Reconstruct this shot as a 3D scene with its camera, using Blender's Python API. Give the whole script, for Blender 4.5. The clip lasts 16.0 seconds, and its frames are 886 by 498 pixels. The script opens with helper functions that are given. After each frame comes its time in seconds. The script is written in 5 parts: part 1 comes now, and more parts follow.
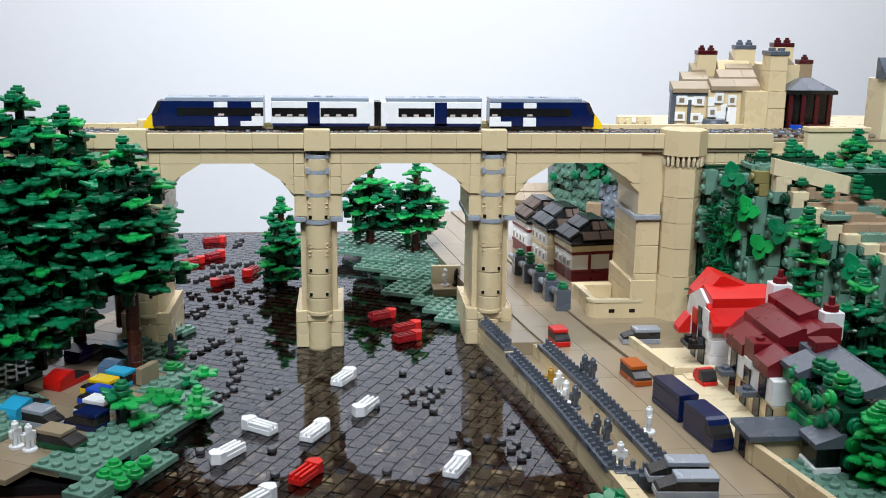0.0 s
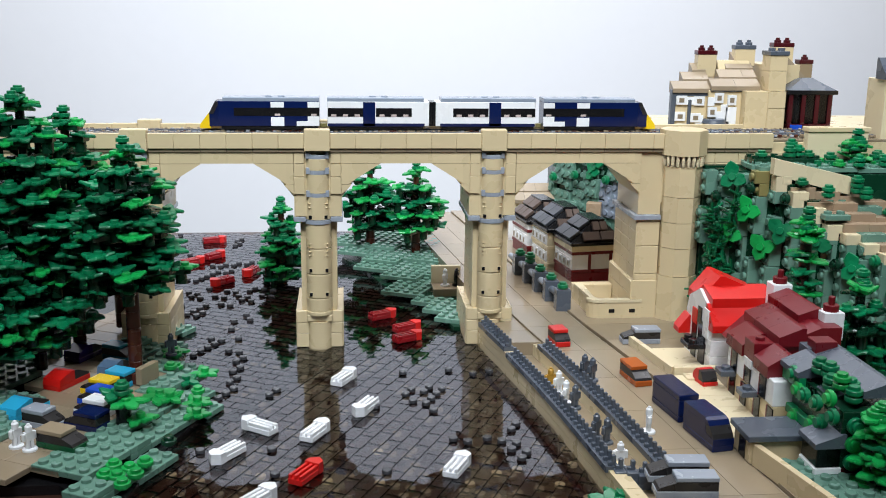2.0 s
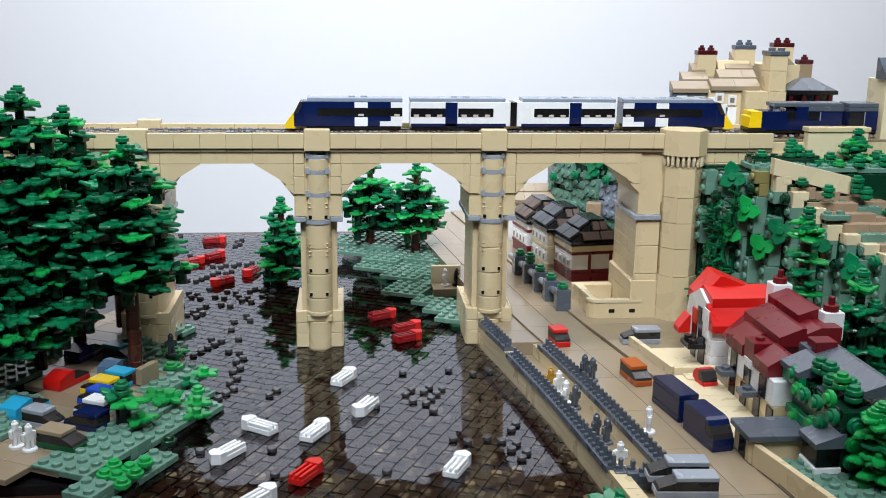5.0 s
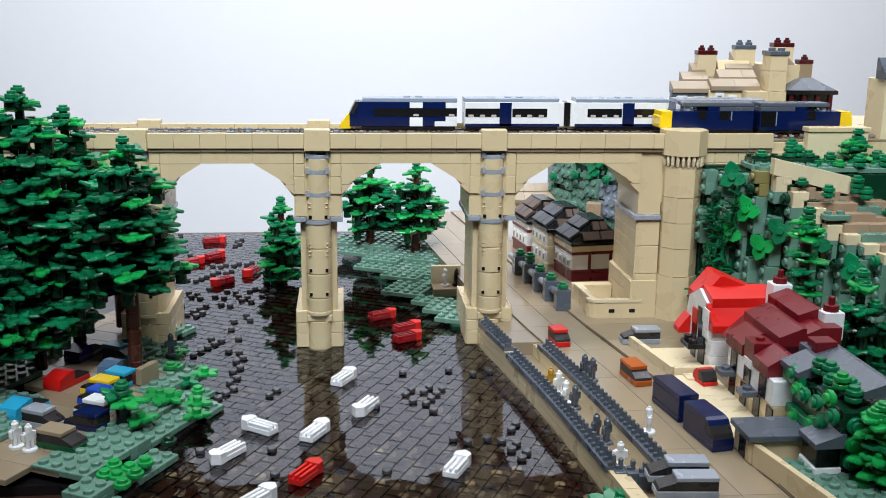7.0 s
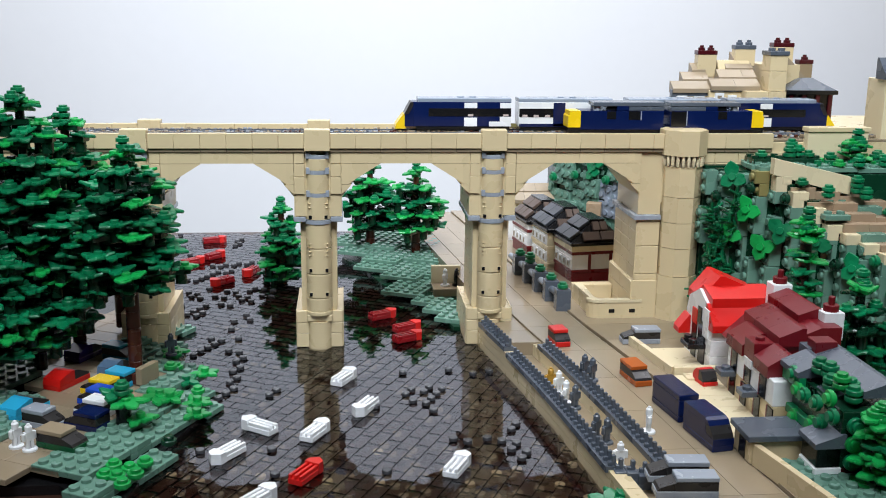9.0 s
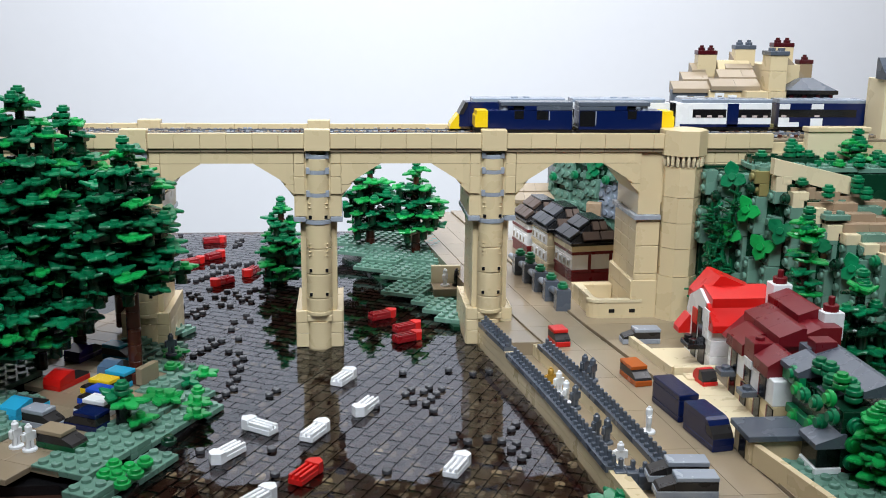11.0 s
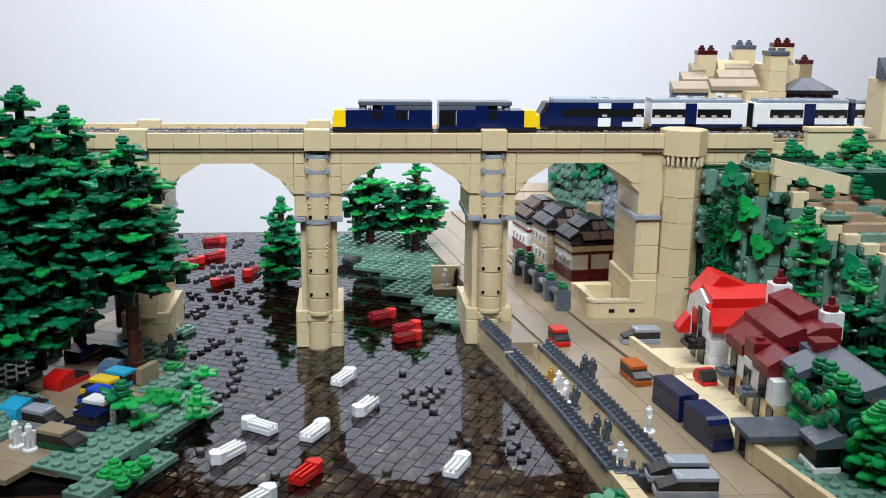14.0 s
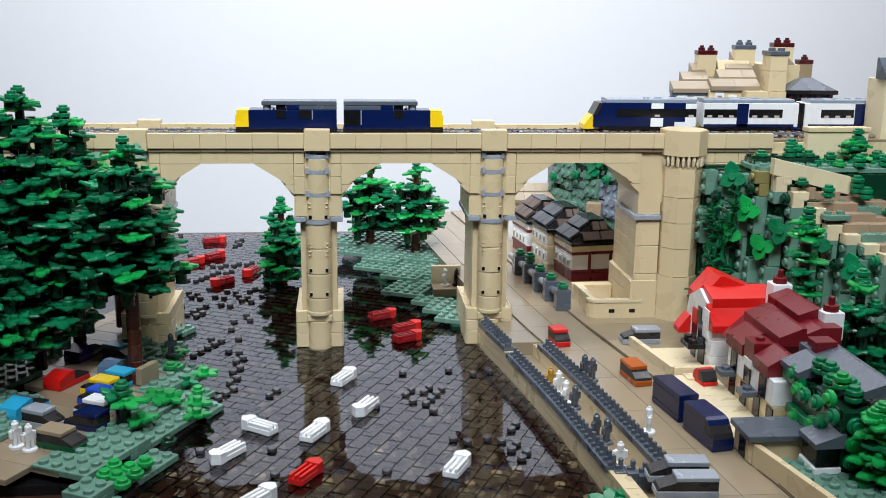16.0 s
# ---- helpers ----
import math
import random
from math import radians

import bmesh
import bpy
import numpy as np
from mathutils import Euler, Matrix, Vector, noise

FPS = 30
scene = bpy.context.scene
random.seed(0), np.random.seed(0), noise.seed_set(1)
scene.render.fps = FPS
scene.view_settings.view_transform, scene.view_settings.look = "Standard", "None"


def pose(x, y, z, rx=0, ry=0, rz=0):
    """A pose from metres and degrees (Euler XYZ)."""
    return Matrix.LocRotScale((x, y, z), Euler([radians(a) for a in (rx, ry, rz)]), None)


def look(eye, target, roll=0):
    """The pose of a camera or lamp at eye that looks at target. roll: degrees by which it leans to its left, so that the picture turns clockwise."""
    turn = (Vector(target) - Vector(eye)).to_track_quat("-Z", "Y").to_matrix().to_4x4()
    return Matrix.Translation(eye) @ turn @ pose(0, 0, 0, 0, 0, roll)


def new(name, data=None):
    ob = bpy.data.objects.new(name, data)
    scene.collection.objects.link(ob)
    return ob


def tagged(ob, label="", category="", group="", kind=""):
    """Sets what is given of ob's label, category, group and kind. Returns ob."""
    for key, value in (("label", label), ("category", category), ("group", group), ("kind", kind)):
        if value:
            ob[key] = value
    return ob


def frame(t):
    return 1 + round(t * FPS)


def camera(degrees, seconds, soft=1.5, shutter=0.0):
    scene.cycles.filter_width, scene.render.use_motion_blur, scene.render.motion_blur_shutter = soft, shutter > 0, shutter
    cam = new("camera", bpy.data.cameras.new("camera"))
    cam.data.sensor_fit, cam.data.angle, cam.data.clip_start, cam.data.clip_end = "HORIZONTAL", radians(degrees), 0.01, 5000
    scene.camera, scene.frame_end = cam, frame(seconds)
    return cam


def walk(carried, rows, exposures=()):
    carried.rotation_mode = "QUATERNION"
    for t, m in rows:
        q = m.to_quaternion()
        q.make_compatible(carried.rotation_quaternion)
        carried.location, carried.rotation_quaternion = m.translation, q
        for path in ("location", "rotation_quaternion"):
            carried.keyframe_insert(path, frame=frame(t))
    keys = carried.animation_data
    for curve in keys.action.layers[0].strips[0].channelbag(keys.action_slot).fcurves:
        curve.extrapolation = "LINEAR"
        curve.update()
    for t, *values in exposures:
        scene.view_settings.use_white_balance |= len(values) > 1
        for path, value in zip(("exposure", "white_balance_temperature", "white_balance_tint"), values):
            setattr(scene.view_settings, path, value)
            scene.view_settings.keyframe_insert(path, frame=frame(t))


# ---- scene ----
cam = camera(46.93, 16.0, 1.0)
EYE = Vector((0.0175, -0.6411, 0.2205))
AIM = EYE + Vector((0.09459, 0.96816, -0.23179))
walk(cam, [(0.0, look(EYE, AIM, 0.74)), (16.0, look(EYE, AIM, 0.74))])

# ---- light: a white studio room with two large soft lamps overhead ----
world = bpy.data.worlds.new("room_light")
scene.world = world
world.use_nodes = True
world.node_tree.nodes["Background"].inputs[0].default_value = (0.90, 0.95, 1.0, 1)
world.node_tree.nodes["Background"].inputs[1].default_value = 0.35
scene.view_settings.exposure = 0.0


def soft_lamp(name, eye, target, power, sx, sy, color):
    lamp = bpy.data.lights.new(name, "AREA")
    lamp.shape, lamp.size, lamp.size_y, lamp.energy, lamp.color = "RECTANGLE", sx, sy, power, color
    ob = new(name, lamp)
    ob.matrix_basis = look(eye, target)
    return ob


key = soft_lamp("studio_lamp", (-0.02, -0.64, 1.08), (0.09, 0.36, 0.20), 6.9, 0.9, 0.5, (0.86, 0.93, 1.0))
key.data.spread = radians(80)
soft_lamp("backdrop_lamp", (0.10, 0.42, 1.25), (0.12, 0.86, 0.16), 20.2, 1.9, 0.25, (0.95, 0.95, 1.0))

# ---- materials ----
MATS = {}


def plastic(name, col, rough=0.26, var=0.05, bump=0.02, spec=0.5):
    if name in MATS:
        return MATS[name]
    m = bpy.data.materials.new(name)
    m.use_nodes = True
    n, l = m.node_tree.nodes, m.node_tree.links
    b = n["Principled BSDF"]
    tc = n.new("ShaderNodeTexCoord")
    info = n.new("ShaderNodeObjectInfo")
    n1 = n.new("ShaderNodeTexNoise")
    n1.inputs["Scale"].default_value, n1.inputs["Detail"].default_value = 60, 4
    n2 = n.new("ShaderNodeTexNoise")
    n2.inputs["Scale"].default_value, n2.inputs["Detail"].default_value = 900, 3
    hsv = n.new("ShaderNodeHueSaturation")
    hsv.inputs["Color"].default_value = (*col, 1)
    ma = n.new("ShaderNodeMath")
    ma.operation = "ADD"
    l.new(info.outputs["Random"], ma.inputs[0])
    l.new(n1.outputs["Fac"], ma.inputs[1])
    mr = n.new("ShaderNodeMapRange")
    mr.inputs["From Min"].default_value, mr.inputs["From Max"].default_value = 0.3, 1.7
    mr.inputs["To Min"].default_value, mr.inputs["To Max"].default_value = 1 - var * 1.6, 1 + var * 1.6
    l.new(ma.outputs[0], mr.inputs["Value"])
    l.new(mr.outputs[0], hsv.inputs["Value"])
    l.new(hsv.outputs[0], b.inputs["Base Color"])
    rr = n.new("ShaderNodeMapRange")
    rr.inputs["From Min"].default_value, rr.inputs["From Max"].default_value = 0.3, 0.7
    rr.inputs["To Min"].default_value, rr.inputs["To Max"].default_value = rough * 0.75, rough * 1.35
    l.new(n1.outputs["Fac"], rr.inputs["Value"])
    l.new(rr.outputs[0], b.inputs["Roughness"])
    bp = n.new("ShaderNodeBump")
    bp.inputs["Strength"].default_value, bp.inputs["Distance"].default_value = bump * 4, 0.0004
    l.new(n2.outputs["Fac"], bp.inputs["Height"])
    l.new(bp.outputs[0], b.inputs["Normal"])
    l.new(tc.outputs["Object"], n1.inputs["Vector"])
    l.new(tc.outputs["Object"], n2.inputs["Vector"])
    b.inputs["Specular IOR Level"].default_value = spec
    MATS[name] = m
    return m


def smoked(name, tint, rough=0.04, ior=1.5):
    """Clear tinted plastic: a gloss on top of a tinted view through it."""
    m = bpy.data.materials.new(name)
    m.use_nodes = True
    n, l = m.node_tree.nodes, m.node_tree.links
    n.remove(n["Principled BSDF"])
    tr, gl, fr, mx = n.new("ShaderNodeBsdfTransparent"), n.new("ShaderNodeBsdfGlossy"), n.new("ShaderNodeFresnel"), n.new("ShaderNodeMixShader")
    tr.inputs[0].default_value = (*tint, 1)
    gl.inputs["Roughness"].default_value = rough
    gl.inputs["Color"].default_value = (0.90, 0.93, 1.0, 1)
    fr.inputs["IOR"].default_value = ior
    no, bp, tc = n.new("ShaderNodeTexNoise"), n.new("ShaderNodeBump"), n.new("ShaderNodeTexCoord")
    no.inputs["Scale"].default_value = 45
    bp.inputs["Strength"].default_value, bp.inputs["Distance"].default_value = 0.25, 0.0006
    l.new(tc.outputs["Object"], no.inputs["Vector"])
    l.new(no.outputs["Fac"], bp.inputs["Height"])
    l.new(bp.outputs[0], gl.inputs["Normal"])
    l.new(fr.outputs[0], mx.inputs[0])
    l.new(tr.outputs[0], mx.inputs[1])
    l.new(gl.outputs[0], mx.inputs[2])
    l.new(mx.outputs[0], n["Material Output"].inputs[0])
    return m


TAN = plastic("tan_plastic", (0.64, 0.515, 0.31), 0.3, 0.028)
SAND = plastic("pale_tan_plastic", (0.70, 0.595, 0.39), 0.3)
DTAN = plastic("dark_tan_plastic", (0.295, 0.23, 0.152), 0.16, 0.06)
BANK = plastic("mid_tan_plastic", (0.36, 0.255, 0.165), 0.3)
BAND = plastic("brown_grey_plastic", (0.24, 0.19, 0.125), 0.3)
SGREEN = plastic("sand_green_plastic", (0.13, 0.255, 0.195), 0.25)
GREEN = plastic("green_plastic", (0.002, 0.165, 0.062), 0.32, 0.2)
LIME = plastic("bright_green_plastic", (0.006, 0.30, 0.06), 0.32, 0.15)
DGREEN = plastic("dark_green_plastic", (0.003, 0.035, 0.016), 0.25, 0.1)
RED = plastic("red_plastic", (0.60, 0.010, 0.007), 0.34)
DRED = plastic("dark_red_plastic", (0.15, 0.005, 0.010), 0.32)
MAROON = plastic("maroon_plastic", (0.06, 0.005, 0.008), 0.25)
ROOFGREY = plastic("blue_grey_plastic", (0.24, 0.28, 0.34), 0.25)
SEAT = plastic("pale_pink_plastic", (0.55, 0.45, 0.42), 0.4)
NAVY = plastic("dark_blue_plastic", (0.003, 0.010, 0.062), 0.2)
BLUE = plastic("blue_plastic", (0.01, 0.07, 0.5), 0.22)
AZURE = plastic("azure_plastic", (0.03, 0.42, 0.68), 0.22)
TEAL = plastic("teal_plastic", (0.02, 0.2, 0.3), 0.22)
STEEL = plastic("sand_blue_plastic", (0.10, 0.17, 0.27), 0.22)
LGREY = plastic("light_grey_plastic", (0.30, 0.33, 0.38), 0.25)
DGREY = plastic("dark_grey_plastic", (0.085, 0.10, 0.125), 0.25)
BLACK = plastic("black_plastic", (0.008, 0.008, 0.009), 0.2)
WHITE = plastic("white_plastic", (0.83, 0.84, 0.85), 0.28)
YELLOW = plastic("yellow_plastic", (0.86, 0.58, 0.01), 0.25)
ORANGE = plastic("dark_orange_plastic", (0.42, 0.085, 0.01), 0.22)
GOLD = plastic("pearl_gold_plastic", (0.45, 0.25, 0.03), 0.3)
BROWN = plastic("reddish_brown_plastic", (0.075, 0.018, 0.01), 0.28)
DBROWN = plastic("dark_brown_plastic", (0.05, 0.02, 0.012), 0.28)
PURPLE = plastic("dark_purple_plastic", (0.03, 0.012, 0.12), 0.22)
OLIVE = plastic("olive_plastic", (0.22, 0.19, 0.07), 0.28)
SMOKE = smoked("smoked_clear_plastic", (0.10, 0.085, 0.08), 0.14)
CARGLASS = plastic("smoked_dark_plastic", (0.022, 0.02, 0.02), 0.3, 0.1, 0.01, 0.35)
WATER = smoked("dark_clear_water_plastic", (0.62, 0.58, 0.56), 0.03, 1.62)
CLEAR = smoked("clear_plastic", (0.85, 0.87, 0.88))
PAPER = plastic("white_backdrop_paper", (0.865, 0.875, 0.905), 0.9, 0.01, 0.01, 0.1)
CLOTH = plastic("black_table_cloth", (0.006, 0.006, 0.007), 0.9, 0.2, 0.3, 0.1)
ROOMGREY = plastic("grey_room_paint", (0.07, 0.07, 0.075), 0.8, 0.03)

# ---- mesh builders; lengths in millimetres ----
MM = 0.001


class Geo:
    def __init__(self):
        self.v, self.f, self.m, self.s = [], [], [], []
        self.keep = False

    def add(self, vs, fs, m=0, smooth=False, mat=None):
        k = len(self.v)
        self.v += [tuple(mat @ Vector(p)) for p in vs] if mat is not None else [tuple(p) for p in vs]
        self.f += [tuple(i + k for i in f) for f in fs]
        self.m += [m] * len(fs)
        self.s += [smooth] * len(fs)

    def box(self, x0, x1, y0, y1, z0, z1, c=0.3, m=0, mat=None):
        """A box with chamfered edges."""
        c = min(c, (x1 - x0) / 3, (y1 - y0) / 3, (z1 - z0) / 3)
        v, idx = [], {}
        for sx in (0, 1):
            for sy in (0, 1):
                for sz in (0, 1):
                    p = [(x0, x1)[sx], (y0, y1)[sy], (z0, z1)[sz]]
                    s = (1 - 2 * sx, 1 - 2 * sy, 1 - 2 * sz)
                    for ax in range(3):
                        q = [p[k] + (0 if k == ax else c * s[k]) for k in range(3)]
                        idx[sx, sy, sz, ax] = len(v)
                        v.append(q)
        f = []
        for ax in range(3):
            a, b = [k for k in range(3) if k != ax]
            for s in (0, 1):
                loop = []
                for u, w in ((0, 0), (1, 0), (1, 1), (0, 1)):
                    key = [0, 0, 0]
                    key[ax], key[a], key[b] = s, u, w
                    loop.append(idx[(*key, ax)])
                f.append(loop)
            for u in (0, 1):
                for w in (0, 1):
                    k0, k1 = [0, 0, 0], [0, 0, 0]
                    k0[a], k0[b], k0[ax] = u, w, 0
                    k1[a], k1[b], k1[ax] = u, w, 1
                    f.append([idx[(*k0, a)], idx[(*k1, a)], idx[(*k1, b)], idx[(*k0, b)]])
        for sx in (0, 1):
            for sy in (0, 1):
                for sz in (0, 1):
                    f.append([idx[sx, sy, sz, k] for k in range(3)])
        self.add(v, f, m, False, mat)
        return self

    def cyl(self, x, y, z0, z1, r, n=14, r2=None, m=0, c=0.25, mat=None):
        r2 = r if r2 is None else r2
        c = min(c, r2 * 0.4, (z1 - z0) * 0.4)
        v, f, sides = [], [], []
        rings = [(z0, r), (z1 - c, r2), (z1, r2 - c)]
        for z, q in rings:
            v += [(x + q * math.cos(2 * math.pi * i / n), y + q * math.sin(2 * math.pi * i / n), z) for i in range(n)]
        for k in range(2):
            sides += [(k * n + i, k * n + (i + 1) % n, (k + 1) * n + (i + 1) % n, (k + 1) * n + i) for i in range(n)]
        f = [tuple(range(2 * n, 3 * n)), tuple(reversed(range(n)))]
        self.add(v[:2 * n], sides[:n], m, n > 8, mat)
        self.add(v[n:], [tuple(i - n for i in q) for q in sides[n:]] + [tuple(range(n, 2 * n))], m, False, mat)
        self.add(v[:n], [tuple(reversed(range(n)))], m, False, mat)
        return self

    def prism(self, pts, axis, a, b, m=0, mat=None):
        """A polygon drawn in the two other axes, pushed from a to b along axis."""
        n = len(pts)
        def at(p, t):
            return {"x": (t, p[0], p[1]), "y": (p[0], t, p[1]), "z": (p[0], p[1], t)}[axis]
        v = [at(p, a) for p in pts] + [at(p, b) for p in pts]
        f = [tuple(range(n)), tuple(range(2 * n - 1, n - 1, -1))]
        f += [(i, (i + 1) % n, n + (i + 1) % n, n + i) for i in range(n)]
        self.add(v, f, m, False, mat)
        return self

    def stud(self, x, y, z, m=0, mat=None):
        return self.cyl(x, y, z - 0.2, z + 1.7, 2.45, 12, None, m, 0.25, mat)

    def mesh(self, name, *mats):
        me = bpy.data.meshes.new(name)
        me.from_pydata([(x * MM, y * MM, z * MM) for x, y, z in self.v], [], self.f)
        bm = bmesh.new()
        bm.from_mesh(me)
        if not self.keep:
            bmesh.ops.recalc_face_normals(bm, faces=bm.faces)
        bm.to_mesh(me)
        bm.free()
        for m in mats:
            me.materials.append(m)
        me.polygons.foreach_set("material_index", self.m)
        me.polygons.foreach_set("use_smooth", self.s)
        return me


def at(x, y, z, rx=0, ry=0, rz=0):
    return pose(x * MM, y * MM, z * MM, rx, ry, rz)


def mt(x, y, z, rx=0, ry=0, rz=0):
    return pose(x, y, z, rx, ry, rz)


CACHE = {}


def shared(key, build, *mats):
    """One mesh for all alike pieces."""
    k = (key, *[m.name for m in mats])
    if k not in CACHE:
        g = Geo()
        build(g)
        CACHE[k] = g.mesh(key[0] if isinstance(key, tuple) else key, *mats)
    return CACHE[k]


def part(name, me, parent=None, m=None, label=""):
    ob = new(name, me)
    ob.parent = parent
    if m is not None:
        ob.matrix_basis = m
    if label:
        tagged(ob, label)
    return ob


def geo_part(name, g, mats, parent=None, m=None, label=""):
    return part(name, g.mesh(name, *(mats if isinstance(mats, (list, tuple)) else [mats])), parent, m, label)


def thing(name, label, category, m=None, group="", kind=""):
    ob = new(name)
    ob.empty_display_size = 0.005
    if m is not None:
        ob.matrix_basis = m
    return tagged(ob, label, category, group, kind)


def block_mesh(sx, sy, sz, mat, studs=False, c=0.3):
    """A brick or tile of sx by sy, its foot at z 0, centred."""
    def build(g):
        g.box(-sx / 2, sx / 2, -sy / 2, sy / 2, 0, sz, c)
        if studs:
            nx, ny = max(1, round(sx / 8)), max(1, round(sy / 8))
            for i in range(nx):
                for j in range(ny):
                    g.stud((i - (nx - 1) / 2) * 8, (j - (ny - 1) / 2) * 8, sz)
    return shared(("brick", round(sx, 1), round(sy, 1), round(sz, 1), studs, c), build, mat)


def block(name, parent, mat, x0, x1, y0, y1, z0, z1, studs=False, c=0.3, label=""):
    return part(name, block_mesh(x1 - x0, y1 - y0, z1 - z0, mat, studs, c), parent, at((x0 + x1) / 2, (y0 + y1) / 2, z0), label)


def under(ob, name, me, m, label=""):
    return part(name, me, ob, m, label)

# ---- the room: backdrop, table, plain walls ----
def room():
    g = Geo()
    g.box(-2200, 2200, 860, 870, -600, 1900, 1)
    tagged(geo_part("backdrop", g, PAPER), "seamless white paper backdrop behind the model", "backdrop", "", "structure")
    g = Geo()
    g.box(-420, 660, -330, 372, -740, -12, 2)
    tagged(geo_part("table", g, CLOTH), "display table draped in black cloth", "table", "", "structure")
    g = Geo()
    g.box(-2200, 2200, -2000, 900, -750, -740, 1)
    tagged(geo_part("floor", g, ROOMGREY), "plain dark grey room floor", "floor", "", "structure")
    g = Geo()
    g.box(-2200, 2200, -2010, -2000, -740, 1900, 1)
    tagged(geo_part("wall_south", g, ROOMGREY), "plain dark grey room wall", "wall", "", "structure")
    for nm, x in (("wall_west", -2210), ("wall_east", 2200)):
        g = Geo()
        g.box(x, x + 10, -2000, 860, -740, 1900, 1)
        tagged(geo_part(nm, g, ROOMGREY), "plain dark grey room wall", "wall", "", "structure")
    g = Geo()
    g.box(-2200, 2200, -2000, 870, 1900, 1910, 1)
    tagged(geo_part("ceiling", g, ROOMGREY), "plain dark room ceiling", "ceiling", "", "structure")


room()

# ---- the viaduct ----
BAY, PIERS = 112.0, (-112.0, 0.0, 112.0)
ARCH = ((0, 122.8), (16, 122.8), (32, 112.8), (36.5, 107.0), (41, 101.0))


def arch_z(u):
    u = abs(u)
    for (a, za), (b, zb) in zip(ARCH, ARCH[1:]):
        if u <= b:
            return za + (zb - za) * (u - a) / (b - a)
    return 0.0


viaduct = thing("viaduct", "tall tan toy-brick railway viaduct with octagonal arches over the river", "bridge", at(0, 0, 0))


def deck_core():
    """The solid of the spandrels and deck, behind the facing."""
    for bay in (-168, -56, 56, 168):
        cuts = [-56, -41, -36.5, -32, -16, 16, 32, 36.5, 41, 56]
        for a, b in zip(cuts, cuts[1:]):
            za, zb = (88.5, 88.5) if max(abs(a), abs(b)) > 41 else (arch_z(a), arch_z(b))
            g = Geo()
            g.prism([(bay + a, za), (bay + b, zb), (bay + b, 136), (bay + a, 136)], "y", 3.2, 54.8)
            geo_part("arch_block", g, TAN, viaduct)
    for x0, x1 in ((-360, -224), (224, 640)):
        g = Geo()
        g.box(x0, x1, 3.2, 54.8, 96, 136)
        geo_part("deck", g, TAN, viaduct)
    g = Geo()
    g.box(-360, 640, 4, 54, 136, 138.0)
    geo_part("ballast_bed", g, BAND, viaduct)


deck_core()


def facing():
    """Front and back facing bricks of the spandrels, cut along the arch line."""
    rng = random.Random(3)
    for side, (ya, yb) in enumerate(((1.8, 3.0), (55.0, 56.2))):
        for bay in (-168, -56, 56, 168):
            cols = [-41, -36.5, -32, -16, 0, 16, 32, 36.5, 41]
            for a, b in zip(cols, cols[1:]):
                for z0, z1 in ((103.2, 109.2), (109.4, 122.6), (122.8, 129.8)):
                    a1, b1 = a + (0.06 if abs(a) in (0, 16, 41) else 0), b - (0.06 if abs(b) in (0, 16, 41) else 0)
                    la, lb = max(z0, arch_z(a1)), max(z0, arch_z(b1))
                    if la >= z1 and lb >= z1:
                        continue
                    pts = []
                    if la < z1 and lb < z1:
                        pts = [(a1, la), (b1, lb), (b1, z1), (a1, z1)]
                    else:
                        t = (z1 - arch_z(a1)) / (arch_z(b1) - arch_z(a1))
                        xm = a1 + (b1 - a1) * t
                        pts = [(a1, z0 if la <= z0 else la), (xm, z1), (a1, z1)] if la < z1 else [(b1, lb), (b1, z1), (xm, z1)]
                    g = Geo()
                    j = 0.08 * math.sin(bay + z0)
                    g.prism([(bay + p[0], p[1]) for p in pts], "y", ya + j, yb + j)
                    geo_part("facing_brick", g, TAN, viaduct)
        # solid stretches between the arch and the pier
        for p in (-224, -112, 0, 112):
            for sx in (-1, 1):
                for z0, z1 in ((103.2, 114.2), (114.4, 122.6), (122.8, 129.8)):
                    block("facing_brick", viaduct, TAN, p + (8.2 if sx > 0 else -14.8), p + (14.8 if sx > 0 else -8.2), ya, yb, z0, z1, c=0.2)
        for x0 in range(226, 298, 16):
            for z0, z1 in ((96, 113), (113.2, 122.6), (122.8, 129.8)):
                block("facing_brick", viaduct, TAN, x0 + 0.1, x0 + 15.9, ya, yb, z0, z1, c=0.2)
    for x0 in range(-360, 296, 16):
        # strip under the parapet; its brown-grey colour holds the shade of the recess
        block("string_course", viaduct, BAND, x0 + 0.1, x0 + 15.9, 0.8, 4, 130, 132.4, c=0.2)
        for y0, nm in ((-0.4, "parapet_tile"), (52.4, "parapet_tile")):
            j = rng.uniform(-0.15, 0.15)
            if x0 + 8 > 290 and y0 > 0:
                continue
            block(nm, viaduct, TAN, x0 + 0.05, x0 + 15.95, y0 + j, y0 + 4 + j, 132.5, 142.0 + j * 0.6, c=0.18)


facing()


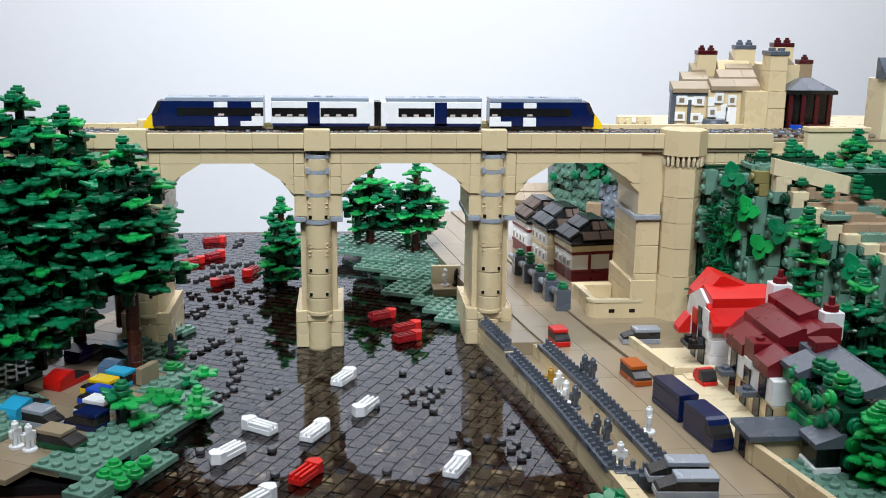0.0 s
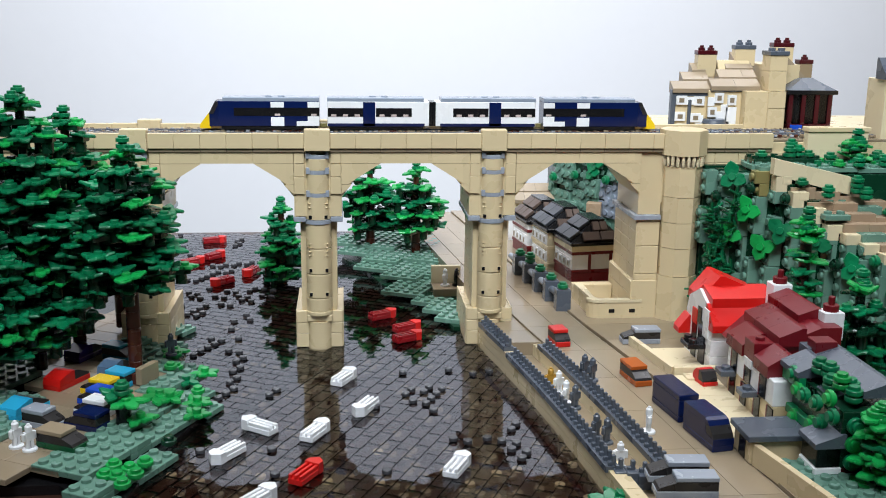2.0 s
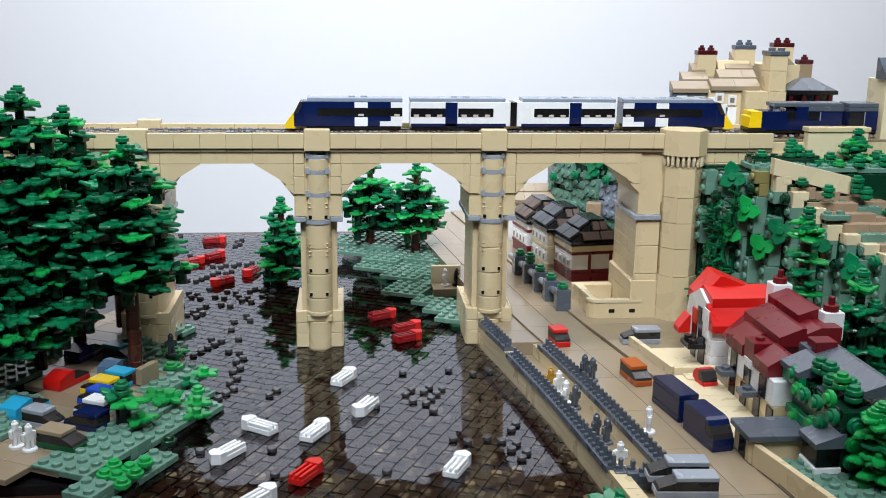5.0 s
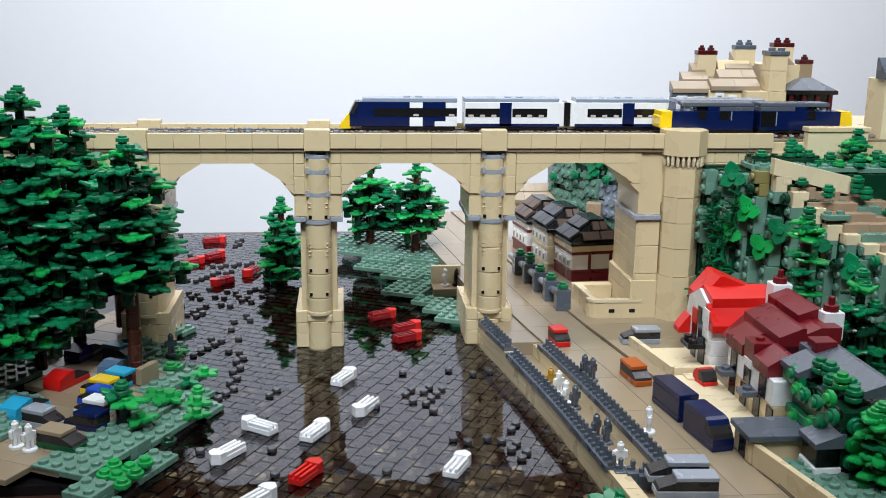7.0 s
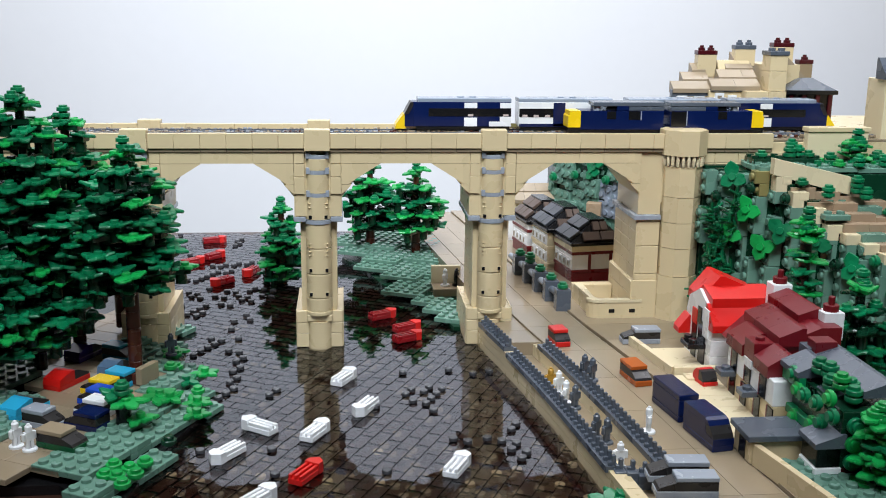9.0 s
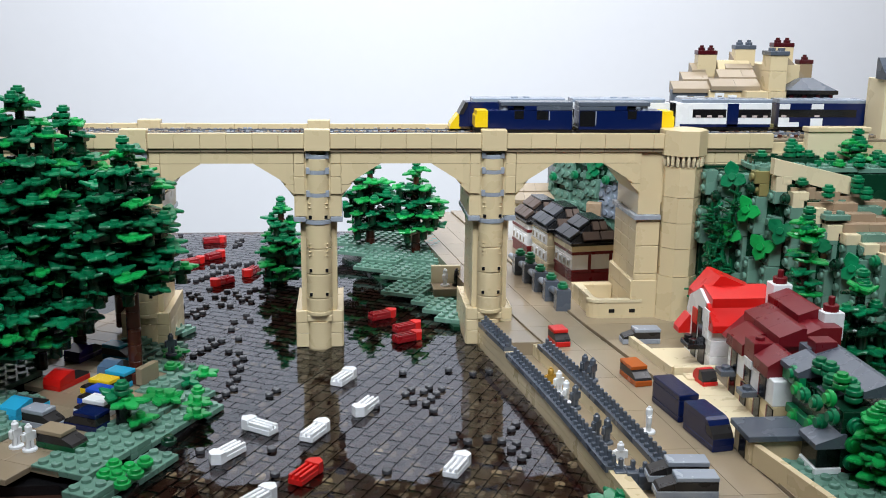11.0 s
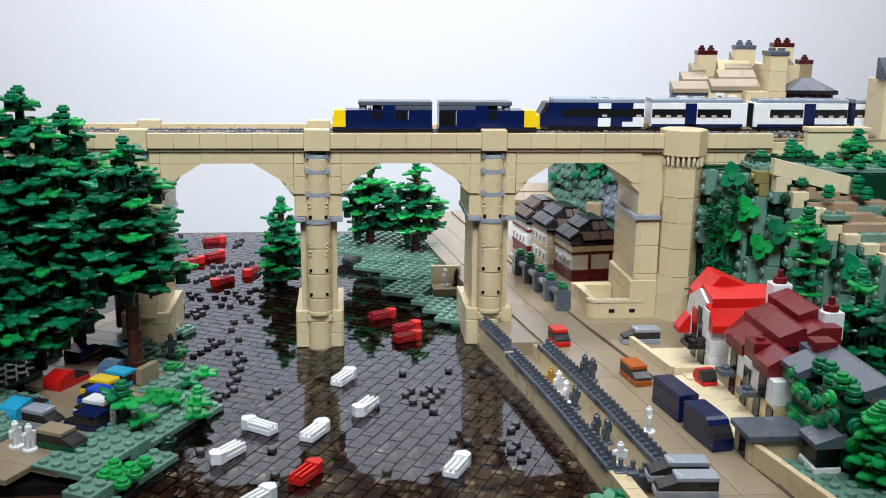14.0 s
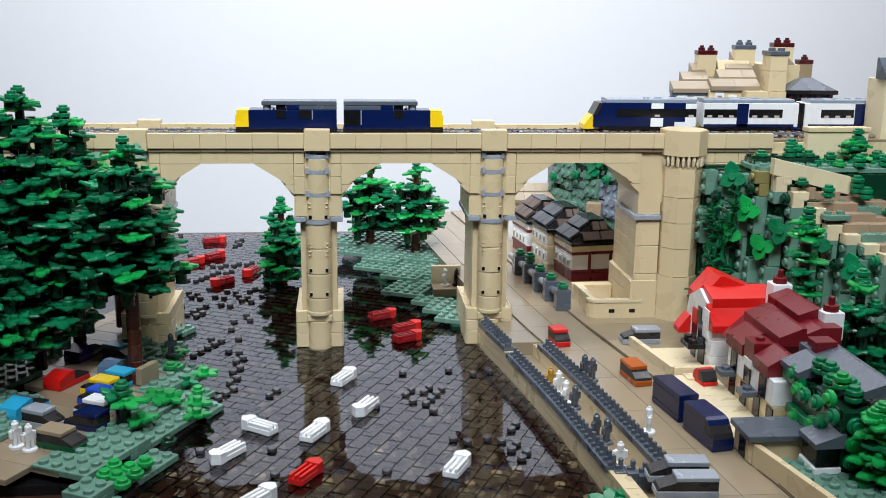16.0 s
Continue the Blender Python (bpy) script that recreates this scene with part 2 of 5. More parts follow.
def pier(px):
    g = Geo()
    g.box(px - 11, px + 11, 8, 52, 24.7, 85, 0.3)
    core = geo_part("pier_core", g, TAN, viaduct)
    g = Geo()
    g.box(px - 14.6, px + 14.6, 6, 62, 0, 24.7, 0.3)
    geo_part("pier_footing", g, TAN, viaduct)
    for sx in (-1, 1):
        for z0, z1 in ((0.2, 9.6), (9.8, 17.0), (17.2, 25.1)):
            x0, x1 = (px + 7.0, px + 14.9) if sx > 0 else (px - 14.9, px - 7.0)
            block("footing_brick", viaduct, TAN, x0, x1, 4.6, 6.2, z0, z1)
        for k, y0 in enumerate((6.4, 22.4, 38.4, 54.4)):
            for z0, z1 in ((0.2, 9.6), (9.8, 17.0), (17.2, 25.1)):
                xs = px + sx * 15.0
                block("footing_brick", viaduct, TAN, xs - 0.5, xs + 0.5, y0, min(y0 + 15.8, 62), z0, z1, c=0.15)
        for y0 in (8.2, 24.2, 40.2):
            for k in range(6):
                z0 = 25.4 + k * 9.9
                xs = px + sx * 11.2
                block("side_tile", viaduct, TAN, xs - 0.4, xs + 0.4, y0, min(y0 + 15.8, 52), z0, z0 + 9.7, c=0.12)
        x0, x1 = (px + 8, px + 15.6) if sx > 0 else (px - 15.6, px - 8)
        block("ledge", viaduct, LGREY, x0, x1, 1.5, 58, 85.2, 88.4, label="light grey ledge plate")
        block("springer_brick", viaduct, TAN, (px + 8) if sx > 0 else px - 14.6, (px + 14.6) if sx > 0 else px - 8, 3.0, 55, 88.5, 103.1)
    # half-round front of the foot
    g = Geo()
    g.cyl(px, 7.5, -2.6, 18.6, 8.0, 24)
    g.box(px - 8.2, px + 8.2, 1.2, 6, 18.6, 23.2, 0.5)
    geo_part("footing_column", g, TAN, viaduct)
    # the round column in courses: dark clip holes over some joints, shallow notches at the others
    levels = (24.7, 34.4, 50.5, 67.5, 84.0)
    for z0, z1 in zip(levels, levels[1:]):
        g = Geo()
        g.cyl(px, 7.0, z0 + 0.8, z1 - 0.1, 8.3, 28, c=0.3)
        g.cyl(px, 7.0, z0, z0 + 0.9, 7.85, 28, c=0.2)
        for sx in (-1, 1):
            if 30 < z0 < 60:
                g.box(px + sx * 4.9 - 1.1, px + sx * 4.9 + 1.1, -0.1, 2.2, z0 + 1.9, z0 + 4.1, 0.1, m=1)
                g.box(px + sx * 4.8 - 1.4, px + sx * 4.8 + 1.4, 0.0, 2.4, z0 + 4.1, z0 + 4.6, 0.1)
            for zc in ([z0 + 2.2] if z0 > 60 else [z1 - 3.0] if z0 > 40 else []):
                for dz in (-1.3, 1.3):
                    g.box(px + sx * 4.8 - 1.4, px + sx * 4.8 + 1.4, 0.0, 2.4, zc + dz - 0.25, zc + dz + 0.25, 0.1)
                g.box(px + sx * 3.6 - 0.2, px + sx * 3.6 + 0.2, -0.8, 2.4, zc - 1.3, zc + 1.3, 0.1)
        geo_part("column_drum", g, [TAN, BLACK], viaduct)
    # half-round lip where the column meets the foot
    g = Geo()
    g.cyl(px, 6.6, 23.4, 25.6, 8.6, 28)
    geo_part("column_base", g, TAN, viaduct)
    g = Geo()
    g.cyl(px, 6.8, 84.0, 86.6, 8.7, 28)
    geo_part("column_ring", g, LGREY, viaduct)
    top = (86.8, 104.0, 118.6, 128.5)
    for z0, z1 in zip(top, top[1:]):
        g = Geo()
        g.cyl(px, 7.2, z0, z1 - 2.7, 8.2, 28, c=0.2)
        if z0 < 90:
            for sx in (-1, 1):
                g.box(px + sx * 4.9 - 1.1, px + sx * 4.9 + 1.1, 0.1, 2.4, z0 + 0.6, z0 + 2.8, 0.1, m=1)
                for dz in (7.6, 10.2):
                    g.box(px + sx * 4.8 - 1.4, px + sx * 4.8 + 1.4, 0.2, 2.6, z0 + dz, z0 + dz + 0.5, 0.1)
        geo_part("column_drum", g, [TAN, BLACK], viaduct)
        g = Geo()
        g.cyl(px, 7.2, z1 - 2.6, z1 - 0.1, 8.15, 28, c=0.2)
        for sx in (-1, 1):
            g.box(px + sx * 6.0 - 1.3, px + sx * 6.0 + 1.3, 0.6, 5, z1 - 2.6, z1 + 1.6, 0.3)
        geo_part("column_clip", g, LGREY, viaduct)
    block("pier_cap", viaduct, TAN, px - 8.1, px + 8.1, -2.0, 6.0, 131.0, 144.5, c=0.4)
    block("pier_cap", viaduct, TAN, px - 7.5, px + 7.5, 52.0, 60.0, 132.0, 144.5, c=0.4)


for p in (-224, *PIERS):
    pier(p)


def tower():
    """The octagonal tower at the town end."""
    def octo(g, r, z0, z1, cx=237, cy=4):
        pts = [(cx + r * math.cos(math.pi / 8 + k * math.pi / 4), cy + r * math.sin(math.pi / 8 + k * math.pi / 4)) for k in range(8)]
        g.prism(pts, "z", z0, z1)
    for z0, z1 in ((15, 48), (48.3, 67), (67.3, 84), (84.3, 101), (101.3, 121)):
        g = Geo()
        octo(g, 14.2 if z0 < 40 else 13.3, z0, z1)
        geo_part("tower_block", g, TAN, viaduct)
    g = Geo()
    octo(g, 12.0, 121, 129)
    geo_part("tower_neck", g, BAND, viaduct)
    for k in range(24):
        a = 2 * math.pi * k / 24
        g = Geo()
        g.cyl(0, 0, 0.6, 3.2, 0.7, 8, 1.15)
        g.cyl(0, 0, 3.2, 5.4, 1.0, 8, 1.25)
        g.cyl(0, 0, 5.4, 8, 1.1, 8, 0.9)
        geo_part("corbel", g, SAND, viaduct, at(237 + 13.2 * math.cos(a), 4 + 13.2 * math.sin(a), 120.8))
    g = Geo()
    octo(g, 15.4, 128.4, 144.6)
    geo_part("tower_top", g, TAN, viaduct)
    # abutment beside the last arch
    for z0, z1 in ((14, 48), (48.3, 67), (67.3, 84), (84.3, 88)):
        block("abutment_block", viaduct, TAN, 209.0, 224.0, 2.0, 56, z0, z1)
    block("abutment_block", viaduct, TAN, 207, 225, 0.5, 58, 14, 44.0)
    for z0 in (44.2, 52.4, 60.6, 68.8, 77.0):
        for y0 in (2.4, 20.2, 38.0):
            block("side_tile", viaduct, TAN, 208.2, 209.2, y0, y0 + 17.6, z0, z0 + 8.0, c=0.2)
    for y0, y1 in ((0.8, 28), (28.2, 57.8)):
        for z0 in (14.2, 24.0, 33.8):
            block("side_tile", viaduct, TAN, 206.2, 207.2, y0, y1, z0, z0 + 9.6, c=0.2)
    block("abutment_ledge", viaduct, LGREY, 206, 224, 0, 58, 85.2, 88.4)


tower()


def track():
    """Two railway tracks on the deck: sleepers and rails."""
    for yc, x1 in ((20, 640), (40, 640)):
        tr = thing("railway_track", "narrow dark grey toy railway track on the viaduct deck", "track", at(0, yc, 137.9 if yc > 30 else 138.2), "tracks on the viaduct")
        for dy in (-4.2, 4.2):
            g = Geo()
            g.box(-360, x1, dy - 0.6, dy + 0.6, 0.6, 1.8, 0.2)
            geo_part("rail", g, DGREY, tr)
        stones = Geo()
        rng = random.Random(yc)
        x = -358.0
        while x < x1 - 4:
            for dy in (-7.6, -5.9, 5.9, 7.6):
                w = rng.uniform(1.2, 2.6)
                stones.box(x, x + w, dy - 0.7, dy + 0.7, 0, rng.uniform(1.0, 2.5), 0.2, m=rng.choice((0, 0, 1, 2, 3)))
            x += rng.uniform(2.6, 4.2)
        tagged(geo_part("ballast", stones, [DTAN, BAND, BROWN, LGREY], tr), "", "", "", "stuff")
        sl = block_mesh(3.4, 12, 1.1, BAND)
        for x in range(-356, x1, 8):
            if x % 4 == 0:
                part("sleeper", sl, tr, at(x, 0, 0))


track()

# ---- river ----
GRID = -27.0
CG, SG = math.cos(radians(GRID)), math.sin(radians(GRID))


def g2w(u, v):
    return u * CG - v * SG, u * SG + v * CG


def lerp_path(path, y):
    for (xa, ya), (xb, yb) in zip(path, path[1:]):
        if ya <= y <= yb:
            return xa + (xb - xa) * (y - ya) / (yb - ya)
    return path[0][0] if y < path[0][1] else path[-1][0]


SHORE = [(-84, -330), (-86, -225), (-76, -148), (-62, -115), (-70, -57), (-96, -14), (-99, 70), (-160, 170), (-190, 372)]
QUAY = [(148, -330), (142, -270), (136, -210), (130, -157), (123.6, -110), (115, -56), (105.5, -4), (97, 60), (84, 160), (57, 372)]


def river():
    rng = random.Random(11)
    bed = Geo()
    bed.box(-420, 660, -330, 372, -12, -2.7, 0.5)
    river_bed = tagged(geo_part("river_bed", bed, DBROWN), "dark brown studded river bed under clear plates", "river bed", "", "structure")
    river_ob = tagged(new("water"), "glossy smoked clear tiles laid as river water", "water", "", "structure")
    # round plates on the bed, seen through the water
    studs = Geo()
    for i in range(-60, 60):
        for j in range(-60, 60):
            x, y = g2w(i * 8 + 4, j * 8 + 4)
            if -240 < x < 150 and -300 < y < 60 and lerp_path(SHORE, y) - 20 < x < lerp_path(QUAY, y) + 4 and rng.random() < 0.72:
                studs.cyl(x, y, -2.8, -1.1, 2.6, 10, m=rng.choice((0, 1, 1, 2, 2, 3) if y < -150 else (1, 2, 1, 3)))
    tagged(geo_part("river_bed_studs", studs, [TAN, DBROWN, DTAN, BROWN]), "small round brown and tan plates on the river bed", "plates", "", "stuff")
    near, far = [], Geo()
    def sheet(g, mat=None):
        a, b = 7.75, 3.75
        v = [(-a, -b, 0), (a, -b, 0), (a, b, 0), (-a, b, 0), (-a, -b, 0.8), (a, -b, 0.8), (a, b, 0.8), (-a, b, 0.8)]
        g.keep = True
        g.add(v, [(4, 5, 6, 7), (0, 1, 5, 4), (1, 2, 6, 5), (2, 3, 7, 6), (3, 0, 4, 7)], 0, False, mat)
        g.m[-4:] = [1, 1, 1, 1]
    tile = shared("tile", sheet, WATER, BLACK)
    for turn in (0, 1):
        for j in range(-80, 80):
            off = (j % 2) * 8.0
            for i in range(-40, 40):
                u, v = (i * 16 + off, j * 8) if not turn else (j * 8, i * 16 + off)
                x, y = g2w(u, v)
                east = u > 8 if not turn else u > 4
                if east != bool(turn) or not (-175 < x < 165 and -300 < y < 352):
                    continue
                lo, hi = lerp_path(SHORE, y) - 14, lerp_path(QUAY, y) + 8
                if lo < x < hi:
                    near.append((y, x, turn))
    near.sort()
    for k, (y, x, turn) in enumerate(near):
        if k < 300:
            part("tile", tile, river_ob, at(x, y, -0.85 - 0.1 * turn + rng.uniform(-0.03, 0.03), rng.uniform(-0.2, 0.2), rng.uniform(-0.2, 0.2), GRID + 90 * turn))
        else:
            sheet(far, mt(x, y, -0.85 - 0.1 * turn, rng.uniform(-0.2, 0.2), rng.uniform(-0.2, 0.2), GRID + 90 * turn))
    if far.v:
        tagged(geo_part("far_tiles", far, [WATER, BLACK], river_ob), "", "", "", "stuff")
    return river_ob


river()
# ---- left bank ----
def bank(name, label, test, height, u0, u1, v0, v1, mat, studs=True, pu=4, pv=2, zbase=-5.2, seed=1, category="ground"):
    """Plates on the turned grid where test(x, y) holds, each at its own level."""
    rng = random.Random(seed)
    root = tagged(new(name), label, category, "", "structure")
    for j in range(v0, v1, pv):
        off = rng.choice((0, 2)) if pu > 2 else 0
        for i in range(u0 + off, u1, pu):
            x, y = g2w((i + pu / 2) * 8, (j + pv / 2) * 8)
            if not test(x, y):
                continue
            z = height(x, y)
            me = block_mesh(pu * 8 - 0.15, pv * 8 - 0.15, 3.2, mat, studs)
            part("plate", me, root, at(x, y, z - 3.2, 0, 0, GRID))
    return root


def shore_d(x, y):
    return lerp_path(SHORE, y) - x


def left_ground():
    g = Geo()
    pts = [(-420, -192), (-116, -192), (-86, -226), (-72, -148), (-62, -115), (-74, -57), (-98, -14), (-112, 70), (-170, 170), (-200, 372), (-420, 372)]
    g.prism(pts, "z", -5.2, 2.2)
    tagged(geo_part("bank_base", g, BLACK), "black base of the river bank", "ground", "", "structure")
    bank("shore_lawn", "sand green studded plates stepping down to the river", lambda x, y: -3 < shore_d(x, y) < 16 and y > -190 - (x + 116) * 1.15 and y < 60,
         lambda x, y: 3.4 if shore_d(x, y) < 4 else 6.6, -60, 60, -60, 60, SGREEN, True, 2, 2)
    bank("lawn", "sand green studded lawn plates beside the car park", lambda x, y: 12 < shore_d(x, y) < (40 if y < -150 else 27) and y > -190 - (x + 116) * 1.15 and y < 60,
         lambda x, y: 9.8, -60, 60, -60, 60, SGREEN, True, 2, 2, seed=2)
    bank("road_left", "smooth dark tan tiled road with parked cars", lambda x, y: (38 if y < -150 else 24) < shore_d(x, y) < 94 and -188 < y < 70,
         lambda x, y: 9.0, -60, 60, -60, 60, DTAN, False, 4, 2, seed=3, category="road")
    bank("terrace", "raised sand green studded plates under the trees", lambda x, y: 88 < shore_d(x, y) < 230 and -180 < y < 150 and x > -300,
         lambda x, y: 12.6 + 3.2 * min(4, int((shore_d(x, y) - 88) / 24)), -60, 60, -60, 60, SGREEN, True, 4, 4, seed=4)


left_ground()


# ---- trees ----
def leaf_shape(g, n, r, rng, stud=True, z=0):
    """A thin lobed leaf plate: knobbly tips that wave up and down round a studded middle."""
    k = n * 10
    lob = [(rng.uniform(0.75, 1.15), rng.choice((-0.8, 0.0, 1.0, 2.0))) for _ in range(n)]
    ring = []
    for i in range(k):
        a = 2 * math.pi * i / k
        p = (i + 5) // 10 % n
        lobe = 0.5 + 0.5 * math.cos(n * a)
        d = r * (0.50 + 0.50 * lob[p][0] * lobe ** 0.6) * (1 + 0.06 * math.cos(3 * n * a))
        ring.append((a, d, lob[p][1] * lobe))
    v, f = [], []
    for q, h in ((0.96, -0.8), (1.0, 0.0), (0.94, 0.9), (0.5, 1.0)):
        for a, d, w in ring:
            v.append((q * d * math.cos(a), q * d * math.sin(a), z + w * q * q + h))
    v += [(0, 0, z + 1.1), (0, 0, z - 0.6)]
    for i in range(k):
        j = (i + 1) % k
        for t in (0, 1, 2):
            f.append((t * k + i, t * k + j, (t + 1) * k + j, (t + 1) * k + i))
        f += [(3 * k + i, 3 * k + j, 4 * k), (i, j, 4 * k + 1)]
    g.add(v, f, 0, False)
    if stud:
        g.stud(0, 0, z + 1.0)


def leaf_mesh(n, r, mat, seed):
    return shared(("leaf", n, r, seed), lambda g: leaf_shape(g, n, r, random.Random(seed)), mat)


def tree(x, y, z0, ztop, rad, zcrown, seed, label, greens, trunk_r=4.0, trunk_mat=None, levels=None, group="conifers"):
    """Brick trunk, dark plates reaching out as boughs, and leaf plates at their ends with open gaps between."""
    rng = random.Random(seed)
    t = thing("tree", label, "tree", at(x, y, z0, 0, 0, rng.uniform(0, 360)), group)
    g = Geo()
    h, hc = ztop - z0, zcrown - z0
    nb = max(2, int(h / 9.6))
    for k in range(nb):
        a, b = h * k / nb, h * (k + 1) / nb - 0.25
        if b < h - 4:
            g.cyl(0, 0, a, b, trunk_r if b < h * 0.75 else trunk_r * 0.62, 14)
    geo_part("trunk", g, trunk_mat or BROWN, t)
    # twigs and boughs form a dark core; the crown's shade is in their colour
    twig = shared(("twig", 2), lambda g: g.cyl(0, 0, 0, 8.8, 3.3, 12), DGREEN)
    bud = shared(("bud", 1), lambda g: g.cyl(0, 0, 0, 2.2, 3.8, 14).cyl(0, 0, 2.1, 3.8, 2.45, 12), greens[0])
    levels = levels or max(4, int((h - hc) / 9.6))
    for k in range(levels):
        f = k / (levels - 1)
        zz = hc + (h - 9 - hc) * f
        r = rad * ((1 - 0.30 * f) if f < 0.66 else (0.80 - 1.35 * (f - 0.66))) * (0.8 if k == 0 else 1)
        n = max(3, round(2 * math.pi * r / 19))
        a0 = rng.uniform(0, 6.28)
        for i in range(n):
            a = a0 + 2 * math.pi * i / n + rng.uniform(-0.25, 0.25)
            lr = rng.choice((8.0, 9.2, 10.4)) * (0.82 if f > 0.8 else 1)
            q = max(3.0, (r - lr * 0.7) * rng.choice((0.72, 0.92, 1.0, 1.12)))
            dz = rng.choice((-3.2, 0, 0, 3.2))
            ca, sa, deg = math.cos(a), math.sin(a), math.degrees(a)
            mat = rng.choice(greens)
            part("leaf", leaf_mesh(rng.choice((3, 4, 4, 5)), round(lr, 1), mat, rng.randint(1, 4)), t,
                 at(q * ca, q * sa, zz + dz, rng.uniform(-1.2, 1.2), rng.uniform(-1.2, 1.2), deg + rng.uniform(-40, 40)))
            if q > 6:
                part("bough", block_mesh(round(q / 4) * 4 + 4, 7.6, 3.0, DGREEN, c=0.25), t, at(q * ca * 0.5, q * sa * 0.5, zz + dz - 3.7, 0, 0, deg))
                if rng.random() < 0.55:
                    part("twig", twig, t, at(q * ca * 0.92, q * sa * 0.92, zz + dz - 9.6))
            if rng.random() < 0.22:
                part("leaf_bud", bud, t, at(q * ca, q * sa, zz + dz + 1.2))
            # inner leaves dark green: shade deep in the crown put into the colour
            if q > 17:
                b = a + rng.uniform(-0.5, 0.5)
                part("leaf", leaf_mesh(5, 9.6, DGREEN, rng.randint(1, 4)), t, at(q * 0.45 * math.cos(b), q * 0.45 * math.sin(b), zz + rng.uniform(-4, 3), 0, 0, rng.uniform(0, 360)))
    g = Geo()
    for k in range(4):
        g.cyl(0, 0, h - 12 + k * 3.4, h - 12 + k * 3.4 + 2.2, 4.0 - 0.1 * k, 14)
        g.cyl(0, 0, h - 12 + k * 3.4 + 2.0, h - 12 + (k + 1) * 3.4, 2.4, 12)
    geo_part("tip", g, greens[0], t)
    part("leaf", leaf_mesh(3, 7.5, greens[-1], 2), t, at(2.5, 1.0, h - 7.5, 0, 0, 40))
    return t


FIR = "green toy-brick conifer of lobed leaf plates on a brown trunk"
# bright green in this mix puts the lit leaf highlights into the colour
NEARG = [GREEN, GREEN, GREEN, LIME]
tree(-104, -69, 9.8, 147.7, 34, 66, 1, FIR, [GREEN, GREEN, GREEN, LIME])
tree(-160, -60, 12, 174, 35, 34, 2, FIR, NEARG, trunk_mat=BLACK)
tree(-146, -25, 12, 160, 33, 60, 3, FIR, NEARG)
tree(-176, -95, 14, 118, 30, 34, 4, FIR, NEARG, trunk_mat=BLACK)
tree(-130, 20, 12, 132, 22, 60, 5, FIR, [GREEN, DGREEN])
tree(-34, 167, 0, 70, 24, 8, 6, FIR, [GREEN, GREEN, LIME])
tree(39, 243, 10, 90, 31, 34, 7, FIR, [GREEN, GREEN, LIME])
tree(78, 222, 10, 90, 29, 36, 8, FIR, [GREEN, GREEN, LIME])

# ---- far bank behind the viaduct ----
def far_bank():
    poly = [(34, 196), (46, 150), (66, 112), (82, 74), (92, 36), (112, 36), (112, 300), (28, 300), (14, 240)]

    def inside(x, y):
        c = False
        for (xa, ya), (xb, yb) in zip(poly, poly[1:] + poly[:1]):
            if (ya > y) != (yb > y) and x < (xb - xa) * (y - ya) / (yb - ya) + xa:
                c = not c
        return c
    g = Geo()
    g.prism(poly, "z", -5.2, 2.5)
    tagged(geo_part("far_bank_base", g, DGREEN), "dark green base of the far bank", "ground", "", "structure")
    bank("far_lawn", "sand green studded plates stepping up the far bank", lambda x, y: inside(x, y) and not (x > 80 and 104 < y < 142), lambda x, y: 5.4 + 3.2 * max(0, min(3, int((y - 105) / 42))), -60, 60, -60, 60, SGREEN, True, 4, 2, seed=6)


far_bank()

# ---- quay, road ----
def quay_x(y, off=0):
    return lerp_path(QUAY, y) + off


def strip(name, label, off0, off1, z0, z1, y0, y1, mat, category, step=16, piece="tile", joint=0.15, kind="structure", c=0.2):
    """A band that follows the quay line, laid in pieces."""
    root = tagged(new(name), label, category, "", kind)
    y = y0
    while y < y1:
        yb = min(y1, y + step)
        g = Geo()
        g.prism([(quay_x(y, off0) + joint, y + joint), (quay_x(y, off1) - joint, y + joint), (quay_x(yb, off1) - joint, yb - joint), (quay_x(yb, off0) + joint, yb - joint)], "z", z0, z1)
        geo_part(piece, g, mat, root)
        y = yb
    return root


for k, (za, zb) in enumerate(((-5, 4.6), (4.8, 9.6), (9.8, 13.6))):
    strip("quay_wall", "tan block quay wall rising from the river", 0, 8, za, zb, -300, 4, TAN, "wall", 32, "brick")
strip("riverside_walk", "lower dark tan walkway along the quay", 8, 22, -5, 7.4, -300, -40, DTAN, "pavement", 64)
strip("retaining_wall", "tan wall between walkway and road", 21.5, 27, -5, 14.6, -300, -40, SAND, "wall", 32, "brick")
strip("quay_top", "pale tan tiles on top of the quay", 8, 27, -5, 15.8, -40, 30, DTAN, "pavement", 24)
for k in range(2):
    strip("road", "smooth dark tan tiled road along the quay", 27 + k * 19, 46 + k * 19, -5, 17.0, -300, 372, DTAN, "road", 48)
strip("kerb_line", "dark joint strip along the road", 65, 66.5, -5, 16.4, -300, 372, BAND, "kerb", 96)
strip("pavement", "dark tan tiled pavement in front of the houses", 66.5, 260, -5, 18.2, -300, 372, DTAN, "pavement", 32)
strip("road_back", "dark tan tiled road under the arch", 14, 27, -5, 16.6, 30, 372, DTAN, "road", 32)


